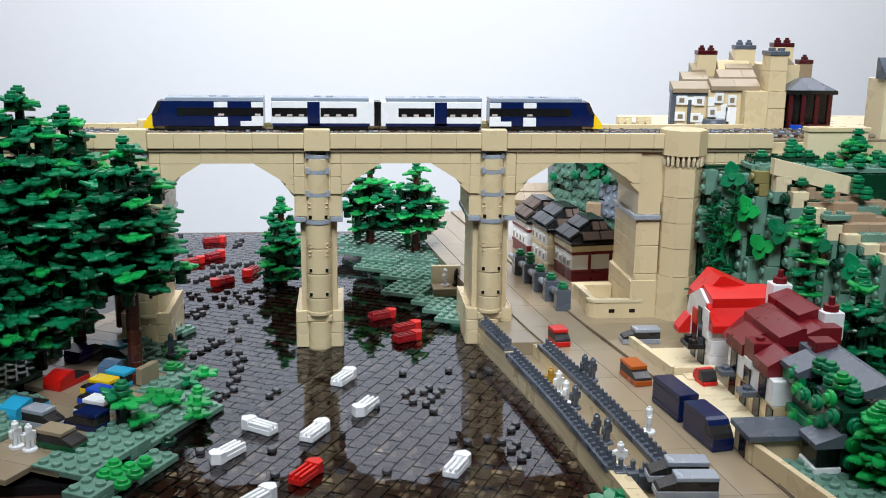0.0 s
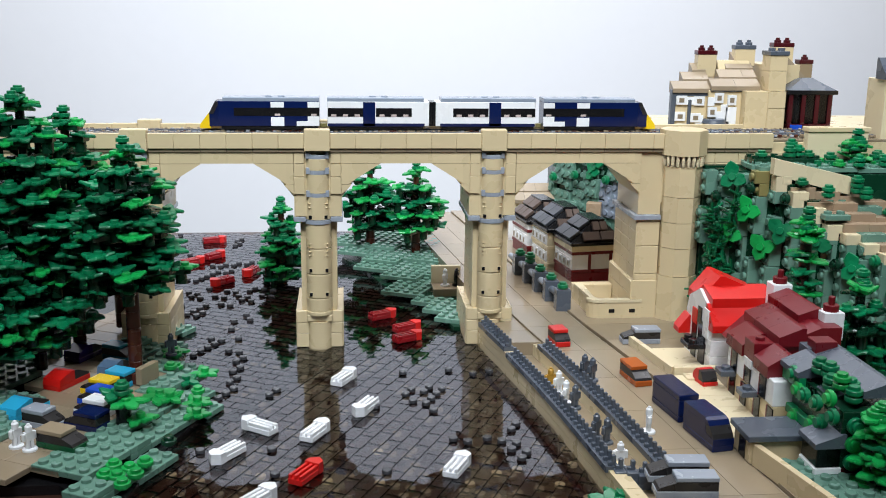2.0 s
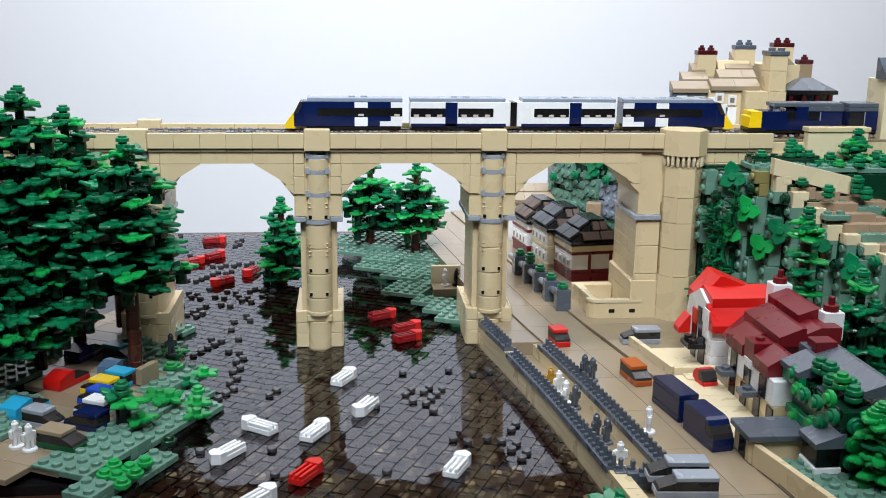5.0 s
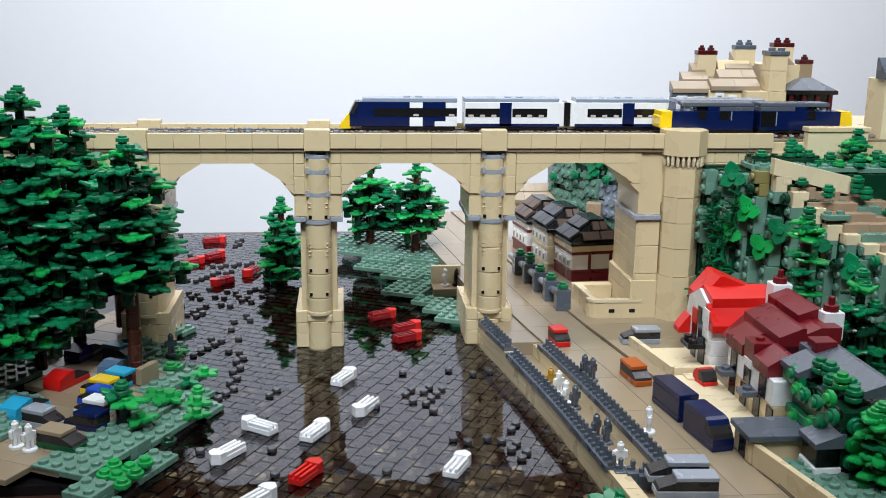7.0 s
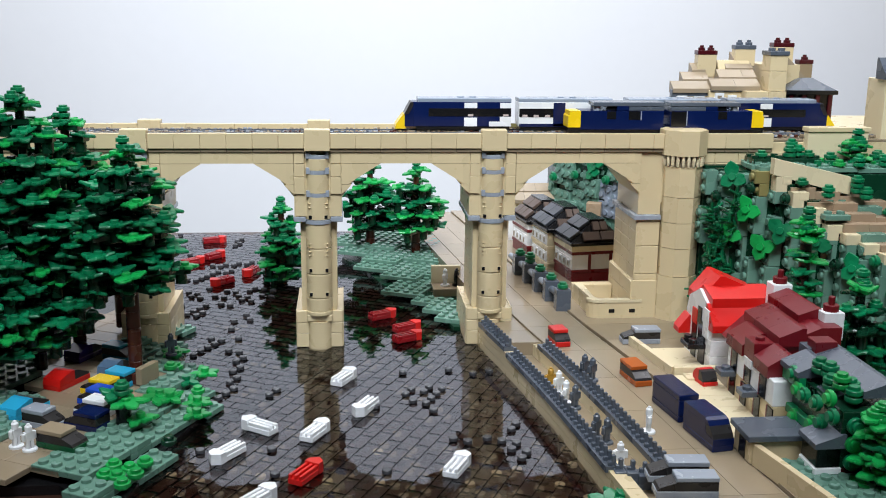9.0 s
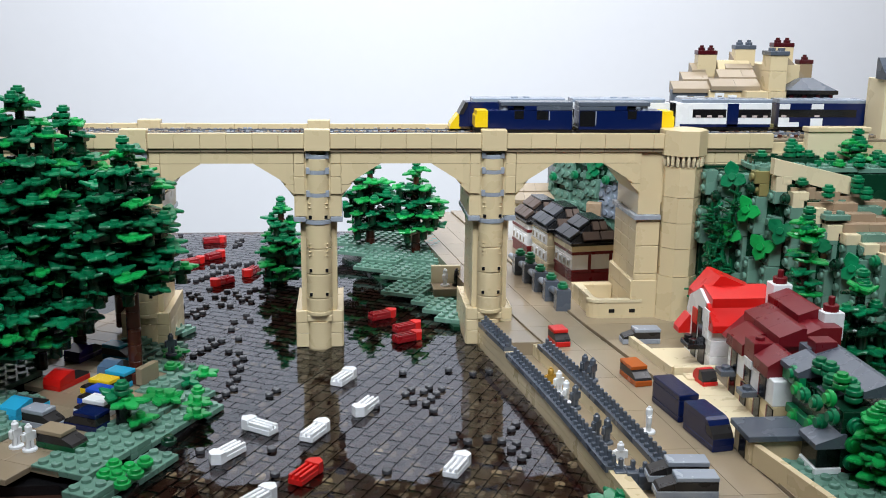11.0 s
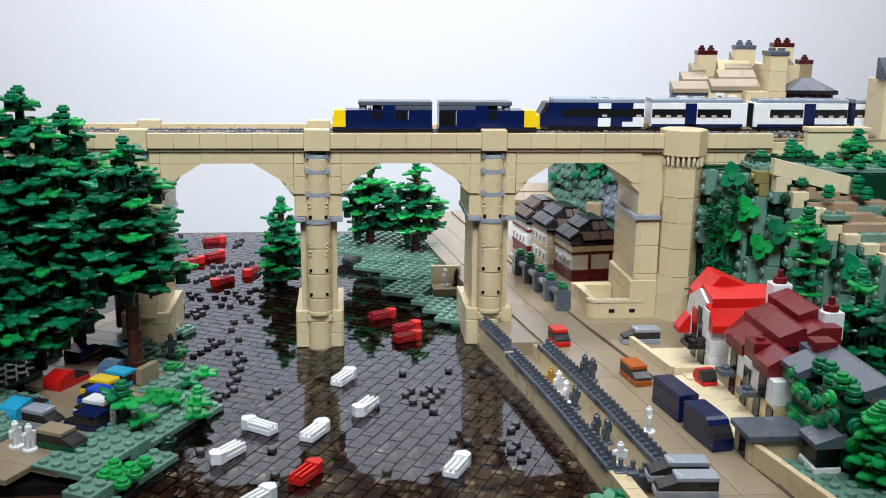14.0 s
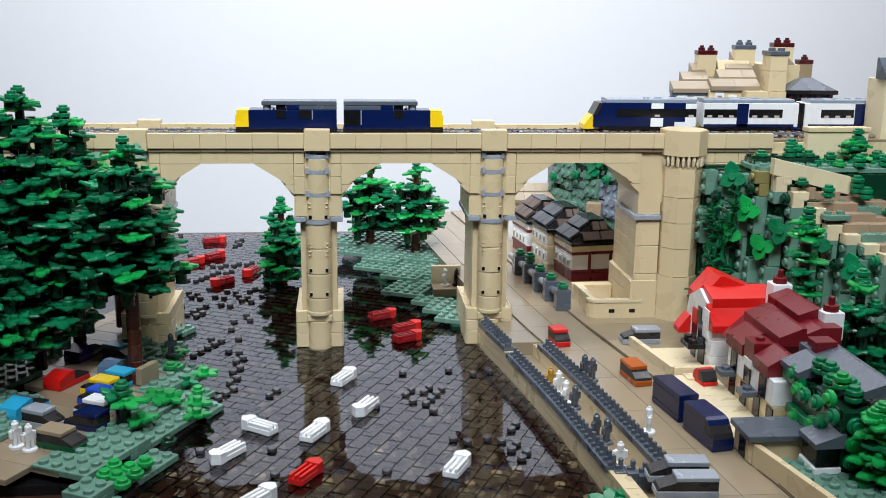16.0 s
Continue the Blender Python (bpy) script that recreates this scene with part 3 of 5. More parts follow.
def railing(off, z, y0, y1, name_label):
    """Toothed railing of clip plates."""
    r = thing("railing", name_label, "railing", None, "toothed quay railings")
    y = y0
    tooth = shared("tooth", lambda g: g.box(-0.9, 0.9, -1.0, 1.0, 0, 5.0, 0.2).box(-2.8, -0.8, -1.0, 1.0, 0, 2.0, 0.2), DGREY)
    while y < y1:
        yb = min(y1, y + 32)
        g = Geo()
        g.prism([(quay_x(y, off - 3.2), y), (quay_x(y, off + 3.2), y), (quay_x(yb, off + 3.2), yb - 0.3), (quay_x(yb, off - 3.2), yb - 0.3)], "z", z, z + 3.0)
        geo_part("base_plate", g, DGREY, r)
        y = yb
    y = y0 + 2
    while y < y1 - 1:
        a = math.degrees(math.atan2(quay_x(y + 2) - quay_x(y - 2), 4))
        part("tooth", tooth, r, at(quay_x(y, off + 1), y, z + 2.9, 0, 0, -a))
        y += 5.3
    return r


railing(3, 13.6, -50, 2, "dark grey toothed railing along the quay edge")
railing(2, 12.2, -217, -56, "dark grey toothed railing along the lower walkway")
railing(24.5, 14.6, -225, -48, "dark grey toothed railing beside the road")


def railing_end():
    """Short stepped return that closes the lower walkway at the river end."""
    r = thing("railing", "dark grey stepped railing end across the walkway", "railing", None, "toothed quay railings")
    for k in range(4):
        x, y = 139.0 + k * 5.0, -217.0 - k * 2.4
        block("base_plate", r, DGREY, x, x + 5.4, y - 4.5, y + 3.5, 7.4, 14.4 + (0.6 if k % 2 else 0))
        g = Geo()
        g.box(1.4, 3.4, -1.0, 1.0, 0, 5.0, 0.2)
        g.box(-0.2, 1.6, -1.0, 1.0, 0, 2.0, 0.2)
        geo_part("tooth", g, DGREY, r, at(x + 1, y, 14.3))


railing_end()
# ---- small things: vehicles, boats, figures ----
def car(x, y, z, rz, col, style, label, length=16.0, w=8.0, top=None):
    """A small toy car; its bonnet points along +x."""
    c = thing("car", label, "car", at(x, y, z, 0, 0, rz), "small toy cars")
    top = top or col
    L, W = length / 2, w / 2
    g = Geo()
    g.box(-L, L, -W, W, 0, 3.2, 0.35)
    geo_part("body", g, col, c)
    if style == "van":
        g = Geo()
        g.prism([(-L, 3.3), (L, 3.3), (L, 6.4), (L - 8.0, 7.2), (L - 8.0, 11.6), (-L, 11.6)], "y", -W, W)
        geo_part("cabin", g, col, c)
        g = Geo()
        g.prism([(-L - 0.05, 11.7), (L - 4.5, 11.7), (L - 6.5, 13.8), (L - 9, 14.6), (-L - 0.05, 14.6)], "y", -W, W)
        geo_part("roof", g, top, c)
        g = Geo()
        g.prism([(L - 7.9, 7.3), (L - 0.4, 6.5), (L - 1.6, 8.6), (L - 4.4, 11.6), (L - 7.9, 11.6)], "y", -W + 0.1, W - 0.1)
        geo_part("windscreen", g, CARGLASS, c)
    elif style == "trailer":
        g = Geo()
        g.box(-L, L, -W, W, 3.3, 11.6, 0.35)
        geo_part("cabin", g, col, c)
        g = Geo()
        g.box(-L - 0.1, L + 0.1, -W, W, 11.7, 14.6, 0.4)
        geo_part("roof", g, top, c)
    elif style == "hatch":
        g = Geo()
        g.prism([(-L, 3.3), (0, 3.3), (0, 9.0), (-2.5, 9.0), (-L + 1, 6.6)], "y", -W, W)
        geo_part("cabin", g, top, c)
        g = Geo()
        g.prism([(0.1, 3.3), (L - 1, 3.3), (L - 1, 4.2), (2.5, 8.4), (0.1, 8.8)], "y", -W + 0.1, W - 0.1)
        geo_part("windscreen", g, CARGLASS, c)
    else:
        g = Geo()
        g.prism([(-L + 0.3, 3.3), (L - 0.4, 3.3), (L - 1.2, 4.6), (L * 0.35, 7.2), (-L + 0.3, 7.2)], "y", -W + 0.1, W - 0.1)
        geo_part("window", g, CARGLASS, c)
        g = Geo()
        g.box(-L, L * 0.38, -W, W, 7.3, 9.6, 0.35)
        geo_part("roof", g, top, c)
    return c


def cars():
    U = GRID + 180
    V = GRID + 90
    zl, zr = 9.0, 17.0
    car(-152, -119, zl, V, AZURE, "hatch", "azure blue toy hatchback with smoked windscreen", 25, 12)
    car(-137, -137, zl, GRID, LGREY, "saloon", "light grey toy saloon with smoked windows", 20, 10)
    car(-141, -77, zl, V, RED, "hatch", "red toy hatchback with curved back", 25, 12)
    car(-142, -31, zl, V, PURPLE, "hatch", "dark purple toy hatchback under the trees", 24, 12)
    car(-120, -36, zl, GRID, TEAL, "saloon", "dark teal toy saloon beside the tree", 19, 10)
    car(-117, -62, zl, V, STEEL, "hatch", "sand blue toy hatchback with curved bonnet", 20, 11)
    car(-113, -80, zl, U, AZURE, "saloon", "azure blue roofed toy saloon parked in a row", 20, 10)
    car(-119, -93, zl, U, YELLOW, "saloon", "yellow toy saloon parked in a row", 20, 10)
    car(-117, -108, zl, U, BLUE, "saloon", "blue toy saloon parked in a row", 20, 10)
    car(-115, -123, zl, U, WHITE, "saloon", "white toy saloon parked in a row", 20, 10)
    car(-115, -140, zl, U, NAVY, "saloon", "dark blue toy saloon parked in a row", 21, 11)
    car(-121, -164, zl, GRID, plastic("mid_dark_green_plastic", (0.004, 0.085, 0.028), 0.25), "saloon", "dark green toy car with a dark tan roof", 23, 11, DTAN)
    Q = -81
    car(186.5, -158, zr, Q, NAVY, "trailer", "dark blue boxy toy van with plain sides", 30, 11)
    car(191.5, -194, zr, Q, NAVY, "van", "dark blue toy van with smoked windscreen", 30, 11)
    car(179, -112, zr, Q, ORANGE, "saloon", "dark orange toy car with smoked windows", 22, 10)
    car(149, -46, zr, -82, RED, "saloon", "red toy car with smoked windows on the road", 16, 9.5)
    car(199, -50, zr + 1.2, 180, LGREY, "saloon", "light grey toy car beside the tan wall", 24, 9)
    car(163, -234, zr, 176, LGREY, "saloon", "light grey toy car at the end of the railing", 27, 9)
    car(162, -249, zr, 176, LGREY, "saloon", "light grey toy car with smoked windows and grey base", 27, 9)
    car(215, -124, zr + 1.2, -82, RED, "hatch", "small red toy car with smoked windscreen by the house", 13, 9)


cars()


DEEPRED = plastic("deep_red_plastic", (0.26, 0.006, 0.010), 0.3)


def boat_mesh(mat, hull):
    def build(g):
        L = 11.0
        g.box(-L, L - 7, -4, 4, 0, 3.0, 0.35)
        g.prism([(L - 7.0, -4), (L - 3.0, -4), (L, 0), (L - 3.0, 4), (L - 7.0, 4)], "z", 0, 5.6, 1)
        for y in (-2.9, 0, 2.9):
            g.box(-L + 0.2, L - 7, y - 0.75, y + 0.75, 2.8, 5.0, 0.25)
    return shared("boat", build, hull, mat)


def boats():
    white = ((16, -58, 62), (27, -106, -118), (1, -137, 62), (71, -183, 63), (-30, -129, 143), (-43, -162, -125), (-23, -211, 52))
    red = ((-2, -186, 59), (44, 68, 29), (60, 38, 31), (59, 16, 30), (-106, 316, 18), (-114, 234, 40), (-98, 255, 50), (-83, 167, -134), (-62, 197, -112))
    for col, rows, mat in (("white", white, WHITE), ("red", red, RED)):
        for x, y, a in rows:
            b = part("boat", boat_mesh(mat, DEEPRED if mat is RED and y > 0 else mat), None, at(x, y, 0.05, 0, 0, a))
            tagged(b, f"small {col} toy rowing boat on the river", "boat", "rowing boats")


boats()


def figure(x, y, z, mat, colour, rz=0):
    def build(g):
        g.cyl(0, 0, 0, 1.2, 3.6, 16)
        g.box(-2.0, -0.15, -1.1, 1.1, 1.1, 5.4, 0.35)
        g.box(0.15, 2.0, -1.1, 1.1, 1.1, 5.4, 0.35)
        g.prism([(-2.1, 5.3), (2.1, 5.3), (2.5, 9.6), (-2.5, 9.6)], "y", -1.2, 1.2)
        for s in (-1, 1):
            g.box(s * 3.0 - 0.7, s * 3.0 + 0.7, -0.9, 1.0, 5.2, 9.4, 0.4)
        g.cyl(0, 0, 9.5, 13.0, 1.75, 12, c=0.7)
        g.cyl(0, 0, 12.8, 13.8, 0.9, 10)
    ob = part("figurine", shared("figurine", build, mat), None, at(x, y, z, 0, 0, rz))
    return tagged(ob, f"tiny {colour} plastic statuette on a round base", "figurine", "statuettes")


for x, y, z, mat, col, rz in ((-143, -163, 9.0, WHITE, "white", 60), (-135.5, -167, 9.0, WHITE, "white", 50), (133, -100, 7.4, GOLD, "gold", 20), (136.5, -106, 7.4, WHITE, "white", 30),
                              (137.5, -121, 7.4, WHITE, "white", 60), (141, -128, 7.4, DGREY, "dark grey", 30), (165, -184, 17, WHITE, "white", 80), (146, -203, 7.4, WHITE, "white", 0),
                              (151, -106, 17, DGREY, "dark grey", 40), (154, -112, 17, DGREY, "dark grey", 40), (143, -168, 7.4, DGREY, "dark grey", 40), (147, -174, 7.4, DGREY, "dark grey", 40),
                              (94, 122, 8.4, WHITE, "white", 60), (103, 122, 8.4, BLACK, "black", 60), (-90, -33, 9.8, DGREY, "dark grey", 20)):
    figure(x, y, z, mat, col, rz)


def rapids():
    """Small smoked round plates standing on the water grid in loose lines: grid row, then its columns."""
    smoke = plastic("smoked_black_plastic", (0.06, 0.06, 0.066), 0.14)
    me = shared("river_stud", lambda g: g.cyl(0, 0, 0, 1.9, 2.45, 14).cyl(0, 0, 1.8, 2.0, 1.5, 12), smoke)
    near = {-22: (8,), -21: (2,), -19: (6, 14), -15: (-2,), -14: (-3, -2, 21), -13: (-4, -2, 16, 17, 20, 21), -12: (-5, -2, 18, 19, 20), -11: (-2, 1), -10: (-3, 1, 9, 19),
            -9: (-3, 13, 19), -8: (-7, -4, 11, 12), -7: (-4, 10, 12), -6: (-9, -5, 10, 11, 12), -5: (-9, -5, 11, 12), -4: (-9, -7, -6), -3: (-9, 8)}
    mid = {-2: (-10, -9), -1: (-8, 11, 13), 0: (14,), 1: (-10,), 3: (-16, -15, -11), 4: (-16, -15, -10), 5: (-18, -16, -11), 6: (-16,), 7: (-15, -14), 8: (-19, -18),
           9: (-20, -19, -17, -16, -14, -13), 10: (-15, -14), 11: (-19, -17, -16, -13, -12), 12: (-15,), 13: (-24, -23, -22, -15, -14, -13)}
    far = {14: (-22,), 15: (-22,), 16: (-22,), 17: (-22, -21), 18: (-21,), 19: (-24, -23), 20: (-23, -22), 21: (-22, -21), 22: (-29, -21), 25: (-32,), 28: (-27,), 29: (-27,),
           30: (-36, -28), 31: (-28,)}
    for stretch in (near, mid, far):
        for j, cols in stretch.items():
            for i in cols:
                x, y = g2w(i * 8 + 4, j * 8 + 4)
                stud = part("river_stud", me, None, at(x, y, 0.02, 0, 0, (i * 37 + j * 11) % 360))
                tagged(stud, "small smoked black round plate on the river", "stud", "rapids studs")


rapids()


# ---- trains ----
def nose(g, d, x, z0=0.0):
    """Yellow wedge of a driving end; d is the way it points."""
    g.prism([(x, z0), (x - d * 7.0, z0), (x - d * 6.6, z0 + 2.8), (x - d * 1.6, z0 + 9.5), (x, z0 + 9.5)], "y", -7.4, 7.4)


def long_train():
    t = thing("passenger_train", "dark blue and white four-car toy train with yellow ends", "train")
    W = 8.0

    def carriage(x0, x1, col):
        g = Geo()
        g.box(x0, x1, -W, W, 3.0, 19.2, 0.4)
        return geo_part("carriage", g, col, t)

    def panel(car_ob, name, mat, x0, x1, z0, z1, label="", out=0.0):
        for s in (-1, 1):
            g = Geo()
            g.box(x0, x1, min(s * (W - 0.1), s * (W + 0.25 + out)), max(s * (W - 0.1), s * (W + 0.25 + out)), z0, z1, 0.08)
            geo_part(name, g, mat, car_ob, None, label)

    def roof(car_ob, x0, x1):
        g = Geo()
        g.prism([(-W + 0.3, 19.2), (W - 0.3, 19.2), (W - 0.3, 21.2), (W - 0.9, 21.7), (-W + 0.9, 21.7), (-W + 0.3, 21.2)], "x", x0, x1)
        geo_part("roof", g, ROOFGREY, car_ob, None, "blue grey roof")
        g = Geo()
        g.cyl((x0 + x1) / 2 - 2, 0, 21.4, 22.4, 2.3, 12)
        g.cyl((x0 + x1) / 2 + 6, 0, 21.4, 22.4, 2.3, 12)
        geo_part("roof_stud", g, ROOFGREY, car_ob)

    def under_gear(car_ob, x0, x1):
        g = Geo()
        g.box(x0 + 1, x1 - 1, -W + 0.6, W - 0.6, 0.9, 3.0, 0.2)
        geo_part("underframe", g, BLACK, car_ob)
        x = x0 + 6
        while x < x1 - 3:
            part("wheel", shared("train_wheel", lambda g: g.cyl(0, 0, -6.6, 6.6, 1.5, 12), DGREY), car_ob, at(x, 0, 1.5, 90))
            x += 8.1

    def windows(car_ob, x0, x1, n):
        panel(car_ob, "window", BLACK, x0, x1, 9.4, 15.0, "dark window band")
        for k in range(n):
            xc = x0 + (k + 0.5) * (x1 - x0) / n
            panel(car_ob, "seat_back", SEAT, xc - 1.7, xc + 1.7, 9.5, 10.9, "", 0.1)

    for d, x0 in ((1, 0.0), (-1, 302.4)):
        def X(a):
            return x0 + d * a
        def span(a, b):
            return min(X(a), X(b)), max(X(a), X(b))
        c = carriage(*span(12.0, 77.1), NAVY)
        g = Geo()
        g.prism([(X(6.3), 3.0), (X(12.2), 3.0), (X(12.2), 19.2), (X(10.4), 18.8), (X(6.3), 11.5)], "y", -7.7, 7.7)
        geo_part("cab", g, NAVY, c)
        g = Geo()
        g.prism([(X(5.9), 10.9), (X(9.0), 11.2), (X(12.0), 17.0), (X(12.0), 18.8), (X(10.2), 19.2)], "y", -7.95, 7.95)
        geo_part("windscreen", g, CARGLASS, c)
        g = Geo()
        nose(g, d, X(7.0), 1.6)
        geo_part("nose", g, YELLOW, c, None, "yellow wedge nose")
        roof(c, *span(15.0, 77.1))
        under_gear(c, *span(13, 77.1))
        a, b = span(22, 77.05)
        panel(c, "window", BLACK, a, b, 9.8, 15.0, "dark window band")
        for u, v, z0, z1 in ((45.7, 54.3, 15.2, 18.8), (45.7, 54.3, 3.2, 9.0), (69.5, 77.05, 15.2, 18.8), (62.3, 77.05, 3.2, 6.4), (69.5, 77.05, 6.4, 9.6)):
            panel(c, "white_panel", WHITE, *span(u, v), z0, z1, "white side panel")
        for u in (50, 73.5):
            panel(c, "seat_back", SEAT, *span(u - 1.8, u + 1.8), 9.9, 11.2, "", 0.1)
        # intermediate carriage
        c = carriage(*span(82.2, 149.0), WHITE)
        roof(c, *span(82.2, 145.5))
        under_gear(c, *span(82.2, 146))
        for u, v, n in ((82.6, 105.5, 3), (114.0, 137.5, 3)):
            windows(c, *span(u, v), n)
        panel(c, "blue_panel", NAVY, *span(105.5, 113.5), 3.2, 18.9, "dark blue door panel")
        panel(c, "skirt", NAVY, *span(82.6, 146), 3.0, 5.0, "dark blue skirt")
        g = Geo()
        g.box(*span(149.0, 151.3), -7, 7, 3.2, 19.0, 0.3)
        geo_part("gangway", g, BLACK, c)
        g = Geo()
        g.box(*span(77.3, 82.0), -2, 2, 1.6, 4.4, 0.3)
        geo_part("coupling", g, OLIVE, c)
    return t


def loco_pair():
    t = thing("locomotive", "dark blue toy twin diesel locomotive with yellow cab ends", "train")
    W = 8.0
    for d, x0 in ((1, 0.0), (-1, 131.6)):
        def X(a):
            return x0 + d * a
        def span(a, b):
            return min(X(a), X(b)), max(X(a), X(b))
        g = Geo()
        g.box(*span(8.2, 63.6), -W, W, 3.0, 15.4, 0.35)
        c = geo_part("body", g, NAVY, t)
        g = Geo()
        g.prism([(X(0), 4.6), (X(8.4), 4.6), (X(8.4), 15.2), (X(1.0), 15.2), (X(0.8), 12.4), (X(0), 11.6)], "y", -7.7, 7.7)
        geo_part("cab_end", g, YELLOW, c, None, "bright yellow cab end")
        g = Geo()
        g.box(*span(0, 64), -7.5, 7.5, 1.0, 4.5, 0.3)
        geo_part("underframe", g, BLACK, c)
        for u in range(6, 62, 9):
            part("wheel", shared("train_wheel", lambda g: g.cyl(0, 0, -6.6, 6.6, 1.5, 12), DGREY), c, at(X(u), 0, 1.5, 90))
        g = Geo()
        g.box(*span(16.5, 63.6), -7.6, 7.6, 18.2, 20.9, 0.4)
        geo_part("roof", g, DGREY, c, None, "dark grey roof slab")
        g = Geo()
        g.box(*span(40, 63.6), -7.8, 7.8, 15.4, 18.1, 0.3)
        geo_part("roof_base", g, DGREY, c)
        g = Geo()
        g.box(*span(32, 40), -7.8, 7.8, 15.4, 18.3, 0.3)
        geo_part("engine_box", g, NAVY, c)
        for u, v, m in ((25.5, 31.5, BLACK),):
            g = Geo()
            g.box(*span(u, v), -6, 6, 15.4, 18.3, 0.2)
            geo_part("fan_housing", g, m, c)
        for u in (19.5,):
            g = Geo()
            g.cyl(X(u), -3.8, 15.4, 18.3, 2.4, 12)
            g.cyl(X(u), 3.8, 15.4, 18.3, 2.4, 12)
            geo_part("exhaust", g, LGREY, c)
            g = Geo()
            g.box(*span(u + 3.2, u + 5.2), -6.5, 6.5, 15.4, 17.6, 0.2)
            geo_part("vent", g, CLEAR, c)
        for s in (-1, 1):
            for u, v, z0, z1 in ((25.5, 31.5, 10, 15.2), (40, 47.5, 9.6, 15.2) if d > 0 else (53, 63.2, 5.2, 15.2)):
                g = Geo()
                g.box(*span(u, v), min(s * 7.9, s * 8.2), max(s * 7.9, s * 8.2), z0, z1, 0.1)
                geo_part("grille", g, BLACK, c)
            # thin light grey strip added to draw the pale gap line beside the panel
            u, z0 = (48.0, 9.4) if d > 0 else (52.2, 6.0)
            g = Geo()
            g.box(*span(u, u + 0.6), min(s * 7.9, s * 8.2), max(s * 7.9, s * 8.2), z0, 15.2, 0.05)
            geo_part("handrail", g, LGREY, c)
    return t


LONG, PAIR = long_train(), loco_pair()
# ---- the town ----
def win(parent, x, y, z, w, h, mat, facing, name="window", depth=0.6, label=""):
    """A flat panel set proud on a wall; facing is 'w' or 's'."""
    if facing == "s":
        return block(name, parent, mat, x - w / 2, x + w / 2, y - depth, y + 0.05, z, z + h, c=0.1, label=label)
    return block(name, parent, mat, x - depth, x + 0.05, y - w / 2, y + w / 2, z, z + h, c=0.1, label=label)


def framed_window(parent, x, y, z, w, h, facing):
    """A white window block with a dark square opening."""
    f = win(parent, x, y, z, w, h, WHITE, facing, "window", 1.6, "white window block")
    g = Geo()
    if facing == "s":
        g.box(-w * 0.24, w * 0.24, -1.0, 0, h * 0.26, h * 0.74, 0.05)
    else:
        g.box(-0.9, 0.9, -w * 0.24, w * 0.24, h * 0.26, h * 0.74, 0.05)
    geo_part("pane", g, BAND, f, at(0, -0.15 if facing == "s" else 0, 0) if facing == "s" else at(-0.15, 0, 0))
    return f


def slab_roof(parent, mat, x0, x1, y0, y1, z, run, rise, axis, n, down, thick=3.2, step=16.0, name="roof_slope"):
    """Tiers of slope bricks. axis: the way the ridge runs; down: -1 slopes to the low side, +1 to the high side."""
    for k in range(n):
        if axis == "y":
            xa = (x0 + k * run) if down < 0 else (x1 - k * run)
            y = y0
            while y < y1 - 0.5:
                yb = min(y1, y + step)
                g = Geo()
                s = 1 if down < 0 else -1
                g.prism([(xa, z + k * rise), (xa + s * (run + 1.0), z + k * rise), (xa + s * (run + 1.0), z + (k + 1) * rise + thick * 0.6), (xa + s * run * 0.92, z + (k + 1) * rise + thick * 0.6), (xa, z + k * rise + thick)], "y", y + 0.1, yb - 0.1)
                geo_part(name, g, mat, parent)
                y = yb
        else:
            ya = (y0 + k * run) if down < 0 else (y1 - k * run)
            x = x0
            while x < x1 - 0.5:
                xb = min(x1, x + step)
                g = Geo()
                s = 1 if down < 0 else -1
                g.prism([(ya, z + k * rise), (ya + s * (run + 1.0), z + k * rise), (ya + s * (run + 1.0), z + (k + 1) * rise + thick * 0.6), (ya + s * run * 0.92, z + (k + 1) * rise + thick * 0.6), (ya, z + k * rise + thick)], "x", x + 0.1, xb - 0.1)
                geo_part(name, g, mat, parent)
                x = xb


def chimney(parent, x, y, z, h, w, mat, pots, potmat, d=8.0):
    g = Geo()
    g.box(x - w / 2, x + w / 2, y - d / 2, y + d / 2, z, z + h, 0.3)
    c = geo_part("chimney", g, mat, parent)
    g = Geo()
    g.box(x - w / 2 - 0.3, x + w / 2 + 0.3, y - d / 2 - 0.3, y + d / 2 + 0.3, z + h, z + h + 3.0, 0.3)
    geo_part("chimney_cap", g, potmat, c)
    for k in range(pots):
        g = Geo()
        xx = x + (k - (pots - 1) / 2) * 7.0
        g.cyl(xx, y, z + h + 2.9, z + h + 5.0, 2.5, 12)
        g.cyl(xx, y, z + h + 4.9, z + h + 6.6, 1.5, 10)
        geo_part("chimney_pot", g, potmat, c)


